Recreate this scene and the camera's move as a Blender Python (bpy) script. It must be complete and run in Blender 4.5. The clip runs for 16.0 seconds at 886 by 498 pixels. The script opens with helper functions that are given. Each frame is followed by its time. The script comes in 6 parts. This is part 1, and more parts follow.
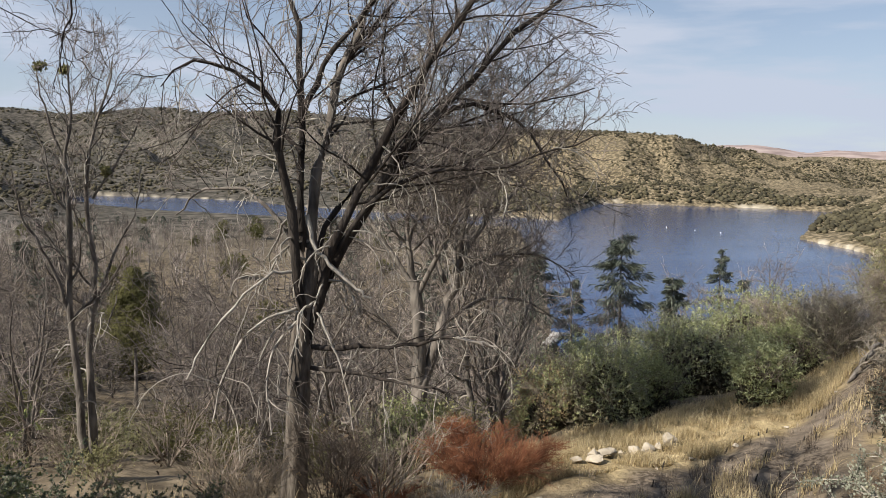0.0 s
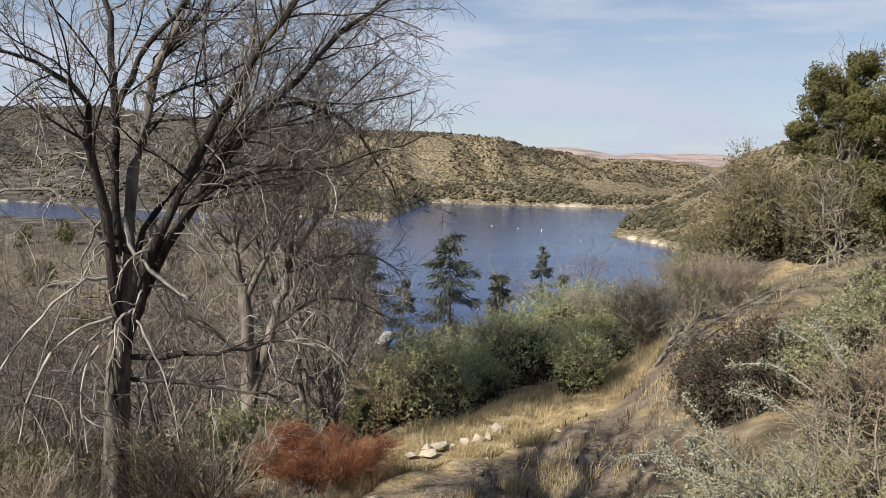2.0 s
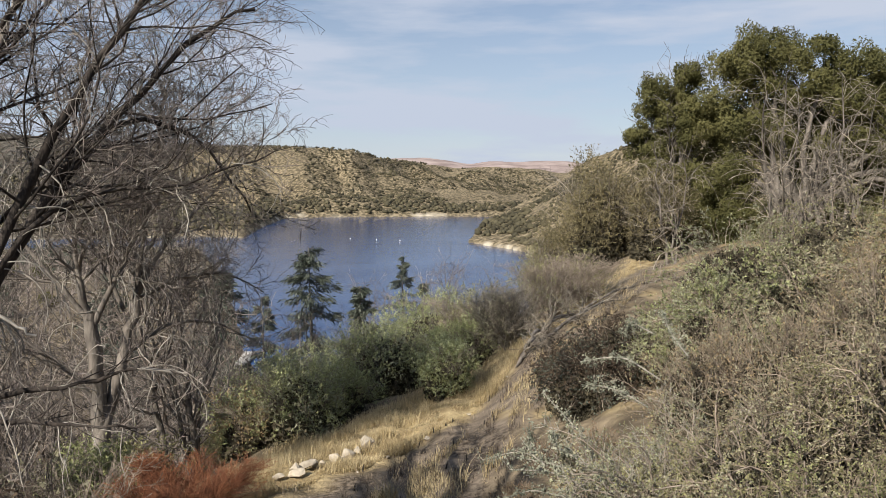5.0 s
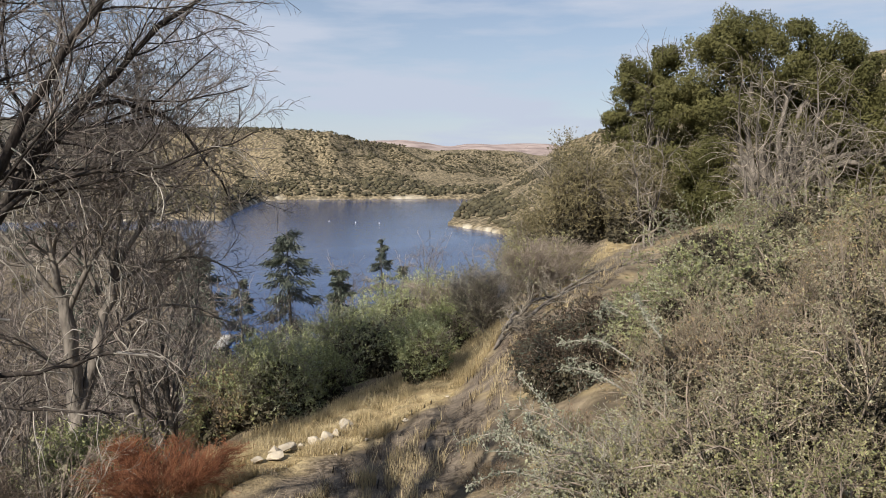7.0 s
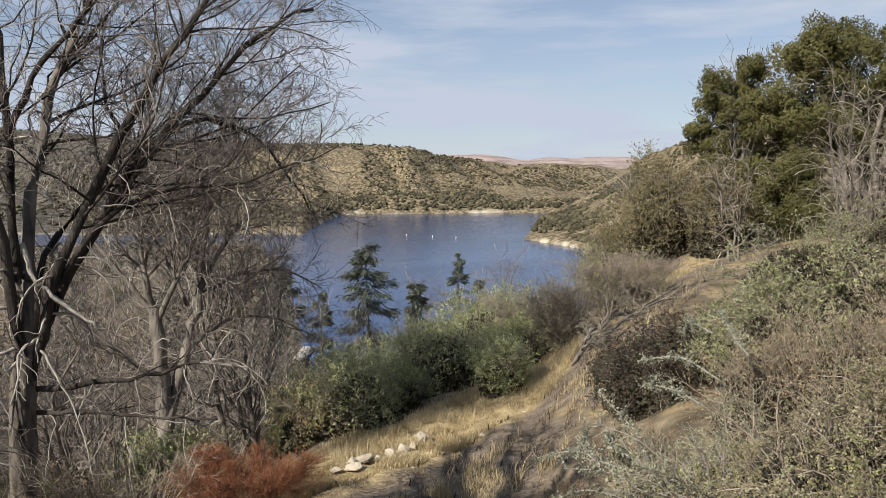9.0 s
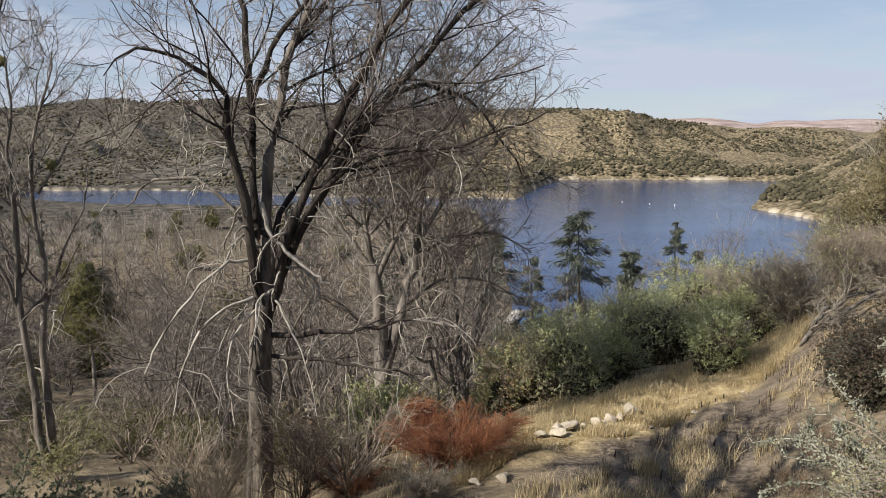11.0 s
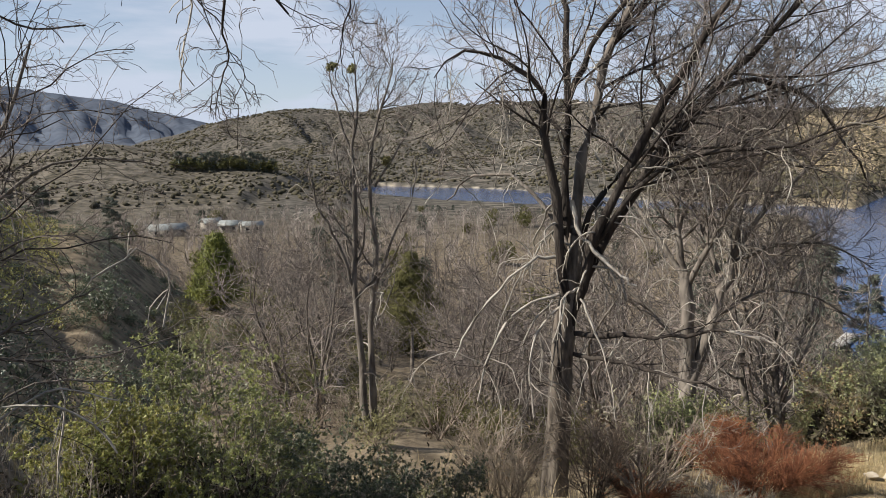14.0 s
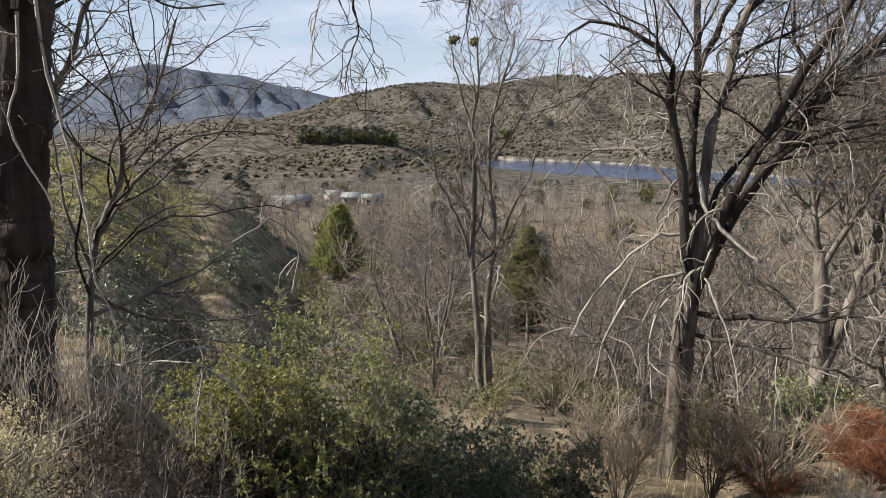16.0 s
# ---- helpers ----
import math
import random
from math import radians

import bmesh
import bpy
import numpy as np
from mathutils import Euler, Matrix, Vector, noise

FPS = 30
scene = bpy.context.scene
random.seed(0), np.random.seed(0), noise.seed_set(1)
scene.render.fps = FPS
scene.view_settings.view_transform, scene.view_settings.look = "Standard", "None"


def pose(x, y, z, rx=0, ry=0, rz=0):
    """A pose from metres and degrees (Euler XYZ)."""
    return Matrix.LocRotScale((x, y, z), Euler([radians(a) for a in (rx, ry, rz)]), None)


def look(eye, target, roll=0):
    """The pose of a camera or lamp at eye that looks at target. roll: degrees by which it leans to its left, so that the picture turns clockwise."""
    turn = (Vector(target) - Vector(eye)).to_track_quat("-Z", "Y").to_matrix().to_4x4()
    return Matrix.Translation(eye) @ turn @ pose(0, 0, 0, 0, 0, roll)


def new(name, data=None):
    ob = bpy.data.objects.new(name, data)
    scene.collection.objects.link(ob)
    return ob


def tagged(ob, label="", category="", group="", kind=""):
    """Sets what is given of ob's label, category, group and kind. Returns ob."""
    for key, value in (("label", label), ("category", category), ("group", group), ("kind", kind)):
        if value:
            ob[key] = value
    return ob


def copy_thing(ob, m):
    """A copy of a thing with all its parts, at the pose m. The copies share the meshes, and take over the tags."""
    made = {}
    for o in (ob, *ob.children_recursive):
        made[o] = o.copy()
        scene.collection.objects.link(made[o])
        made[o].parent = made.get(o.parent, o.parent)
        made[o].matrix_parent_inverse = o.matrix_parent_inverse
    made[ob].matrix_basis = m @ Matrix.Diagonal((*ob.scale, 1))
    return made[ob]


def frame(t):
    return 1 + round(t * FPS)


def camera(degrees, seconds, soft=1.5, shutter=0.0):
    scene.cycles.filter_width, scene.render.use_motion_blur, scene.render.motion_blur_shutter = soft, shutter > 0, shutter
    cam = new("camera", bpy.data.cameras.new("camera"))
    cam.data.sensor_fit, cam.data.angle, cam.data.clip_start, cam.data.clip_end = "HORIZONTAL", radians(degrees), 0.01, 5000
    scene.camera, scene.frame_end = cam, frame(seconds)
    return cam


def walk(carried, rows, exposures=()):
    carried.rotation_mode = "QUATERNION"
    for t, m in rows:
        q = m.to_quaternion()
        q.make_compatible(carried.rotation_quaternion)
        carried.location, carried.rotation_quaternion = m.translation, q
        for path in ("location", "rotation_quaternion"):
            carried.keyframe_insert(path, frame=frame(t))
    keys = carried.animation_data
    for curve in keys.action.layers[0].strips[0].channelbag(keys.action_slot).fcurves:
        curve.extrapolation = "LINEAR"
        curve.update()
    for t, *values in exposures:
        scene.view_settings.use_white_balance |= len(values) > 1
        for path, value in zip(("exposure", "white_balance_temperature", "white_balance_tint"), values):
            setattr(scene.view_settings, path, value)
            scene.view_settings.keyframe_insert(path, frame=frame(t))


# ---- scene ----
cam = camera(58.69, 16.0, soft=0.5)
PATH = [
    (0, (0.027, 0.047, 30.016), (-1.21, 9.898, 28.821), 1.23),
    (0.5, (0.036, 0.064, 30.015), (-0.4, 9.991, 28.883), 0.84),
    (1, (0.043, 0.06, 30.003), (0.181, 9.997, 28.89), 1.40),
    (1.5, (0.043, 0.05, 30.005), (0.645, 9.966, 28.858), 1.72),
    (2, (0.029, 0.03, 30.007), (0.927, 9.925, 28.87), 1.56),
    (2.5, (-0.005, 0.015, 30.011), (1.255, 9.864, 28.822), 0.65),
    (3, (-0.028, -0.008, 30.011), (1.614, 9.797, 28.926), 0.12),
    (3.5, (-0.023, -0.015, 30.016), (1.878, 9.758, 29.087), 0.00),
    (4, (0.007, -0.004, 30.012), (2.438, 9.65, 29.067), -0.27),
    (4.2, (0.006, 0.002, 30.01), (2.54, 9.628, 29.06), -0.23),
    (6.5, (0.022, -0.033, 30.025), (2.782, 9.514, 28.914), 0.02),
    (7, (0.025, -0.033, 30.025), (2.919, 9.465, 28.836), -0.05),
    (7.5, (0.025, -0.033, 30.024), (2.915, 9.467, 28.843), -0.20),
    (8, (0.028, -0.031, 30.025), (2.873, 9.482, 28.844), -0.19),
    (8.5, (0.014, -0.021, 30.023), (2.405, 9.629, 28.943), 0.02),
    (9, (0.013, -0.022, 30.021), (1.971, 9.733, 29.013), -0.41),
    (9.5, (0.016, -0.017, 30.011), (1.506, 9.801, 28.831), -0.75),
    (10, (0.02, -0.004, 30.019), (0.623, 9.882, 28.636), -0.36),
    (10.2, (0.024, 0.003, 30.017), (0.282, 9.899, 28.606), -0.42),
    (12.3, (0.106, 0.154, 29.97), (-1.615, 9.899, 28.531), -0.96),
    (12.5, (0.103, 0.164, 29.965), (-1.802, 9.872, 28.504), -1.08),
    (13, (0.095, 0.171, 29.959), (-2.449, 9.739, 28.548), -1.12),
    (13.5, (0.075, 0.162, 29.952), (-3.254, 9.484, 28.537), -0.32),
    (14, (0.032, 0.162, 29.952), (-4.389, 9.028, 28.591), -0.44),
    (14.5, (0.006, 0.16, 29.954), (-5.077, 8.645, 28.476), -0.60),
    (15, (-0.009, 0.174, 29.956), (-5.134, 8.631, 28.467), -0.15),
    (15.5, (0.008, 0.15, 29.957), (-5.215, 8.548, 28.474), -0.22),
    (16, (0.02, 0.127, 29.949), (-5.649, 8.193, 28.277), -0.51),
]
walk(cam, [(t, look(eye, target, roll)) for t, eye, target, roll in PATH], [(0.0, 0.58), (10.0, 0.54), (12.5, 0.6), (14.0, 0.66), (16.0, 0.84)])

# ---- world, sun ----
SUN_AZ, SUN_EL = -126.0, 38.0
world = bpy.data.worlds.new("sky")
scene.world = world
world.use_nodes = True
wn, wl = world.node_tree.nodes, world.node_tree.links
wn.clear()
sky = wn.new("ShaderNodeTexSky")
sky.sky_type, sky.sun_disc = "NISHITA", False
sky.sun_elevation, sky.sun_rotation = radians(SUN_EL), radians(SUN_AZ)
sky.air_density, sky.dust_density, sky.ozone_density, sky.altitude = 1.0, 0.15, 3.0, 900
tc = wn.new("ShaderNodeTexCoord")
mp = wn.new("ShaderNodeMapping")
mp.inputs["Scale"].default_value = (1.5, 1.5, 9.0)
mp.inputs["Rotation"].default_value = (0.06, 0.1, 0.3)
cn = wn.new("ShaderNodeTexNoise")
cn.inputs["Scale"].default_value, cn.inputs["Detail"].default_value, cn.inputs["Roughness"].default_value = 2.1, 6, 0.55
cr = wn.new("ShaderNodeMapRange")
cr.inputs[1].default_value, cr.inputs[2].default_value, cr.inputs[3].default_value, cr.inputs[4].default_value = 0.44, 0.66, 0.0, 0.66
mixc = wn.new("ShaderNodeMix")
mixc.data_type = "RGBA"
mixc.inputs[7].default_value = (6.2, 6.9, 8.3, 1)
bg = wn.new("ShaderNodeBackground")
bg.inputs["Strength"].default_value = 0.061
wo = wn.new("ShaderNodeOutputWorld")
wl.new(tc.outputs["Generated"], mp.inputs[0])
wl.new(mp.outputs[0], cn.inputs["Vector"])
wl.new(cn.outputs[0], cr.inputs[0])
sz = wn.new("ShaderNodeSeparateXYZ")
low = wn.new("ShaderNodeMapRange")
low.inputs[1].default_value, low.inputs[2].default_value, low.inputs[3].default_value, low.inputs[4].default_value = 0.0, 0.32, 0.75, 0.12
veil = wn.new("ShaderNodeMath")
veil.operation, veil.use_clamp = "ADD", True
wl.new(tc.outputs["Generated"], sz.inputs[0])
wl.new(sz.outputs[2], low.inputs[0])
wl.new(low.outputs[0], veil.inputs[0])
wl.new(cr.outputs[0], veil.inputs[1])
wl.new(veil.outputs[0], mixc.inputs[0])
wl.new(sky.outputs[0], mixc.inputs[6])
wl.new(mixc.outputs[2], bg.inputs[0])
wl.new(bg.outputs[0], wo.inputs[0])

a, e = radians(SUN_AZ), radians(SUN_EL)
sun_dir = Vector((math.sin(a) * math.cos(e), math.cos(a) * math.cos(e), math.sin(e)))
sun = new("sun", bpy.data.lights.new("sun", "SUN"))
sun.data.energy, sun.data.angle, sun.data.color = 5.0, radians(0.55), (1.0, 0.93, 0.82)
sun.matrix_world = look(sun_dir * 100, (0, 0, 0))


# ---- materials ----
def lin(c):
    return (*c, 1.0)


def mat(name, c1, c2, scale=3.0, rough=0.85, bump=0.0, bscale=30.0, island=0.0, objvar=0.0, c3=None, scale3=0.3, spec=0.3, trans=0.0, stretch=(1, 1, 1), metal=0.0):
    """Two-tone noise colour, a third tone in wide patches, value varied per island or per object."""
    m = bpy.data.materials.new(name)
    m.use_nodes = True
    n, l = m.node_tree.nodes, m.node_tree.links
    b = n["Principled BSDF"]
    b.inputs["Roughness"].default_value = rough
    b.inputs["Specular IOR Level"].default_value = spec
    b.inputs["Metallic"].default_value = metal
    co = n.new("ShaderNodeTexCoord")
    ma = n.new("ShaderNodeMapping")
    ma.inputs["Scale"].default_value = stretch
    l.new(co.outputs["Object"], ma.inputs[0])
    t = n.new("ShaderNodeTexNoise")
    t.inputs["Scale"].default_value, t.inputs["Detail"].default_value = scale, 5
    l.new(ma.outputs[0], t.inputs["Vector"])
    r = n.new("ShaderNodeValToRGB")
    r.color_ramp.elements[0].position, r.color_ramp.elements[1].position = 0.33, 0.67
    r.color_ramp.elements[0].color, r.color_ramp.elements[1].color = lin(c1), lin(c2)
    l.new(t.outputs[0], r.inputs[0])
    out = r.outputs[0]
    if c3:
        t3 = n.new("ShaderNodeTexNoise")
        t3.inputs["Scale"].default_value, t3.inputs["Detail"].default_value = scale3, 3
        l.new(ma.outputs[0], t3.inputs["Vector"])
        mr = n.new("ShaderNodeMapRange")
        mr.inputs[1].default_value, mr.inputs[2].default_value = 0.45, 0.62
        l.new(t3.outputs[0], mr.inputs[0])
        mx = n.new("ShaderNodeMix")
        mx.data_type = "RGBA"
        mx.inputs[7].default_value = lin(c3)
        l.new(mr.outputs[0], mx.inputs[0])
        l.new(out, mx.inputs[6])
        out = mx.outputs[2]
    for amount, node, socket in ((island, "ShaderNodeNewGeometry", "Random Per Island"), (objvar, "ShaderNodeObjectInfo", "Random")):
        if amount:
            g = n.new(node)
            hs = n.new("ShaderNodeHueSaturation")
            mr = n.new("ShaderNodeMapRange")
            mr.inputs[3].default_value, mr.inputs[4].default_value = 1 - amount, 1 + amount
            l.new(g.outputs[socket], mr.inputs[0])
            l.new(mr.outputs[0], hs.inputs["Value"])
            l.new(out, hs.inputs["Color"])
            out = hs.outputs[0]
    l.new(out, b.inputs["Base Color"])
    if trans:
        tl = n.new("ShaderNodeBsdfTranslucent")
        l.new(out, tl.inputs[0])
        ms = n.new("ShaderNodeMixShader")
        ms.inputs[0].default_value = trans
        l.new(b.outputs[0], ms.inputs[1])
        l.new(tl.outputs[0], ms.inputs[2])
        l.new(ms.outputs[0], n["Material Output"].inputs[0])
    if bump:
        tb = n.new("ShaderNodeTexNoise")
        tb.inputs["Scale"].default_value, tb.inputs["Detail"].default_value = bscale, 4
        l.new(ma.outputs[0], tb.inputs["Vector"])
        bp = n.new("ShaderNodeBump")
        bp.inputs["Strength"].default_value, bp.inputs["Distance"].default_value = bump, 0.03
        l.new(tb.outputs[0], bp.inputs["Height"])
        l.new(bp.outputs[0], b.inputs["Normal"])
    return m


BARK_DARK = mat("dark_bark", (0.01, 0.0083, 0.0075), (0.05, 0.0399, 0.0333), 11, 0.95, 1.0, 24, stretch=(1, 1, 0.25), c3=(0.0708, 0.06, 0.0516), scale3=1.6)
BARK_TWIG = mat("twig_bark", (0.0783, 0.065, 0.0578), (0.241, 0.2078, 0.1867), 2, 0.85, island=0.6)
BARK_PALE = mat("bleached_wood", (0.237, 0.2133, 0.1817), (0.4108, 0.3792, 0.3318), 6, 0.8, 0.4, 30, island=0.25)
BARK_OLD = mat("old_trunk_bark", (0.0252, 0.0209, 0.0173), (0.144, 0.121, 0.0994), 9, 0.95, 1.0, 20, stretch=(1, 1, 0.22), c3=(0.1944, 0.1692, 0.1404), scale3=1.8)
BARK_GREY = mat("grey_bark", (0.0663, 0.0567, 0.0487), (0.2212, 0.1947, 0.1681), 6, 0.9, 0.7, 25, stretch=(1, 1, 0.3), objvar=0.15)
BARK_FAR = mat("woodland_twigs", (0.0841, 0.0692, 0.0604), (0.2621, 0.2225, 0.1939), 0.25, 0.9, island=0.6, objvar=0.4, c3=(0.3264, 0.2868, 0.2571), scale3=0.06)
LEAF_OLIVE = mat("olive_leaf", (0.1493, 0.144, 0.0659), (0.2923, 0.2756, 0.14), 2.5, 0.6, island=0.4, trans=0.2)
LEAF_GREEN = mat("green_leaf", (0.1671, 0.1858, 0.0793), (0.3237, 0.3362, 0.1618), 2.5, 0.5, island=0.45, trans=0.25)
LEAF_BRIGHT = mat("yellow_green_leaf", (0.2133, 0.237, 0.0711), (0.395, 0.4029, 0.158), 1.6, 0.4, island=0.4, trans=0.45)
LEAF_GREY = mat("silver_green_leaf", (0.1771, 0.1846, 0.1166), (0.3263, 0.3309, 0.2191), 3, 0.5, island=0.4, trans=0.2)
LEAF_YELLOW = mat("golden_green_leaf", (0.2137, 0.2074, 0.0566), (0.3646, 0.3332, 0.1194), 0.4, 0.6, island=0.35, trans=0.3)
LEAF_BROWN = mat("brown_olive_leaf", (0.1136, 0.0968, 0.0494), (0.2223, 0.1876, 0.1036), 1.2, 0.7, island=0.35, trans=0.15)
# brown withered leaf, darkened also to stand for shade on trail-edge shrubs
LEAF_UMBER = mat("withered_shade_leaf", (0.0308, 0.0216, 0.0144), (0.077, 0.0539, 0.0339), 3, 0.8, island=0.4)
# dark leaf colour that stands in for the shade inside shrubs
LEAF_INNER = mat("inner_shade_leaf", (0.0345, 0.0308, 0.0197), (0.0924, 0.0789, 0.0493), 3, 0.9, island=0.4)
LEAF_SPRIG = mat("silvery_leaf", (0.15, 0.156, 0.114), (0.264, 0.27, 0.204), 3, 0.5, island=0.35, trans=0.15)
# deep green, darkened to carry shade on the spur and below the lookout
LEAF_DEEP = mat("deep_green_shade_leaf", (0.055, 0.07, 0.04), (0.125, 0.145, 0.09), 2.5, 0.45, island=0.45, trans=0.15)
LEAF_SLOPE = mat("olive_green_leaf", (0.1955, 0.2185, 0.0978), (0.4025, 0.414, 0.207), 1.2, 0.55, island=0.4, trans=0.2)
LEAF_ROUND = mat("pale_green_leaf", (0.2415, 0.2702, 0.138), (0.437, 0.46, 0.2587), 2.5, 0.5, island=0.35, trans=0.2)
TWIG_PALE = mat("pale_stem", (0.2086, 0.1877, 0.1565), (0.3754, 0.3406, 0.292), 4, 0.85, island=0.3)
TWIG_TAN = mat("tan_twig", (0.1343, 0.1027, 0.0727), (0.316, 0.2568, 0.1896), 4, 0.85, island=0.35)
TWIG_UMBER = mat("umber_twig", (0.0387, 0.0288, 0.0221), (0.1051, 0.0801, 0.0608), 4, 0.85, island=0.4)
LEAF_SAGE = mat("grey_green_leaf", (0.1805, 0.1683, 0.1067), (0.3282, 0.3076, 0.2093), 3, 0.6, island=0.4, trans=0.15)
LEAF_OAK = mat("oak_leaf", (0.0765, 0.0782, 0.0261), (0.1651, 0.1547, 0.0591), 0.5, 0.75, island=0.14, trans=0.35)
LEAF_DARK = mat("conifer_needle", (0.042, 0.054, 0.042), (0.12, 0.132, 0.10), 1.2, 0.6, island=0.45, trans=0.1)
LEAF_CEDAR = mat("cedar_scale", (0.0672, 0.0829, 0.0158), (0.1817, 0.1896, 0.0355), 1.2, 0.6, island=0.4, trans=0.15)
TWIG_RED = mat("rust_stem", (0.1343, 0.0503, 0.0269), (0.2955, 0.1276, 0.0638), 3, 0.8, island=0.4)
TWIG_GREY = mat("dry_twig", (0.1343, 0.1145, 0.0909), (0.3002, 0.2647, 0.2173), 4, 0.85, island=0.55)
TWIG_BROWN = mat("brown_twig", (0.1501, 0.1185, 0.0948), (0.3397, 0.2844, 0.2291), 4, 0.85, island=0.35)
LEAF_RUST = mat("rust_leaf", (0.1477, 0.0571, 0.0269), (0.2955, 0.1343, 0.0604), 3, 0.8, island=0.4, trans=0.15)
LEAF_DRY = mat("dry_leaf", (0.2212, 0.158, 0.0869), (0.3634, 0.2765, 0.158), 3, 0.8, island=0.35, trans=0.15)
FLOWER = mat("dry_yellow_flower", (0.4582, 0.395, 0.2133), (0.632, 0.5688, 0.3634), 6, 0.9, island=0.3, trans=0.2)
STRAW = mat("straw", (0.3602, 0.2815, 0.1501), (0.5854, 0.4878, 0.3077), 1.2, 0.8, island=0.35, trans=0.3)
ROCK = mat("pale_granite", (0.3597, 0.3094, 0.2374), (0.5324, 0.4749, 0.3885), 5, 0.9, 0.8, 14, objvar=0.12, c3=(0.2878, 0.2446, 0.1871), scale3=2.2)
CHAP = mat("chaparral_leaf", (0.0435, 0.0395, 0.0237), (0.0948, 0.0822, 0.0474), 0.05, 0.9, island=0.45)
WHITE = mat("faded_trim_paint", (0.3318, 0.3239, 0.3081), (0.4108, 0.4029, 0.3871), 2, 0.6)
ROOF = mat("pale_metal_roof", (0.158, 0.1738, 0.1659), (0.2528, 0.2686, 0.2607), 1, 0.5)
WALLP = mat("stucco", (0.2686, 0.2449, 0.2054), (0.3555, 0.3239, 0.2765), 2, 0.9)
GLASSD = mat("dark_window", (0.0237, 0.0277, 0.0316), (0.0395, 0.0435, 0.0474), 1, 0.15)
DOCKM = mat("weathered_dock", (0.2686, 0.2607, 0.2449), (0.395, 0.3792, 0.3555), 1, 0.8, 0.3, 6)
CHAR = mat("charred_stub", (0.0198, 0.0174, 0.0158), (0.0553, 0.0474, 0.0395), 20, 0.95, 0.6, 40)
BUOYM = mat("orange_white_buoy", (0.5925, 0.5688, 0.4898), (0.632, 0.6162, 0.553), 2, 0.5)


# ---- mesh helpers ----
def mesh_np(name, verts, quads=None, tris=None, smooth=False, material=None):
    me = bpy.data.meshes.new(name)
    verts = np.ascontiguousarray(verts, dtype=np.float32)
    q = np.zeros((0, 4), np.int32) if quads is None else np.asarray(quads, np.int32)
    t = np.zeros((0, 3), np.int32) if tris is None else np.asarray(tris, np.int32)
    me.vertices.add(len(verts))
    me.vertices.foreach_set("co", verts.ravel())
    loops = np.concatenate([q.ravel(), t.ravel()])
    starts = np.concatenate([np.arange(len(q)) * 4, len(q) * 4 + np.arange(len(t)) * 3])
    me.loops.add(len(loops))
    me.loops.foreach_set("vertex_index", loops.astype(np.int32))
    me.polygons.add(len(starts))
    me.polygons.foreach_set("loop_start", starts.astype(np.int32))
    if smooth:
        me.polygons.foreach_set("use_smooth", np.ones(len(starts), bool))
    me.update(calc_edges=True)
    if material:
        me.materials.append(material)
    return me


def thing(name, at, label, category, group="", kind=""):
    ob = new(name)
    ob.empty_display_size = 0.2
    ob.location = at
    return tagged(ob, label, category, group, kind)


def part(name, geo, material, parent, label="", smooth=True, kind=""):
    """Links (verts, quads) or (verts, quads, tris) as one mesh under parent."""
    verts, quads, *more = geo
    ob = new(name, mesh_np(name, verts, quads, more[0] if more else None, smooth, material))
    ob.parent = parent
    return tagged(ob, label, kind=kind)


def joined(*geos):
    vs, qs, ts, n = [], [], [], 0
    for v, q, *t in geos:
        vs.append(v)
        if q is not None and len(q):
            qs.append(np.asarray(q) + n)
        if t and t[0] is not None and len(t[0]):
            ts.append(np.asarray(t[0]) + n)
        n += len(v)
    return np.concatenate(vs), (np.concatenate(qs) if qs else np.zeros((0, 4), int)), (np.concatenate(ts) if ts else np.zeros((0, 3), int))


def unit(v):
    return v / np.maximum(np.linalg.norm(v, axis=-1, keepdims=True), 1e-9)


def tubes(pts, rad, sides):
    """Tapered tubes along K polylines of n points each: pts (K, n, 3), rad (K, n)."""
    k, n, _ = pts.shape
    tan = unit(np.gradient(pts, axis=1))
    ref = np.tile(np.array([0.31, 0.52, 0.8]), (k, n, 1))
    ref[np.abs((tan * ref).sum(-1)) > 0.93] = (0.9, -0.4, 0.1)
    u = unit(np.cross(tan, ref))
    w = np.cross(tan, u)
    ang = np.arange(sides) * 2 * np.pi / sides
    ring = u[:, :, None] * np.cos(ang)[:, None] + w[:, :, None] * np.sin(ang)[:, None]
    verts = (pts[:, :, None] + ring * rad[:, :, None, None]).reshape(-1, 3)
    i, j, s = np.meshgrid(np.arange(k), np.arange(n - 1), np.arange(sides), indexing="ij")
    base = (i * n + j) * sides
    s2 = (s + 1) % sides
    quads = np.stack([base + s, base + s2, base + sides + s2, base + sides + s], -1).reshape(-1, 4)
    return verts, quads


def resample(pts, n):
    """A smooth polyline of n points through the given few."""
    p = np.array(pts, float)
    t = np.linspace(0, len(p) - 1, n)
    i = np.clip(t.astype(int), 0, len(p) - 2)
    f = (t - i)[:, None]
    pad = np.concatenate([2 * p[:1] - p[1:2], p, 2 * p[-1:] - p[-2:-1]])
    a, b, c, d = pad[i], pad[i + 1], pad[i + 2], pad[i + 3]
    return 0.5 * (2 * b + (c - a) * f + (2 * a - 5 * b + 4 * c - d) * f**2 + (3 * b - a - 3 * c + d) * f**3)


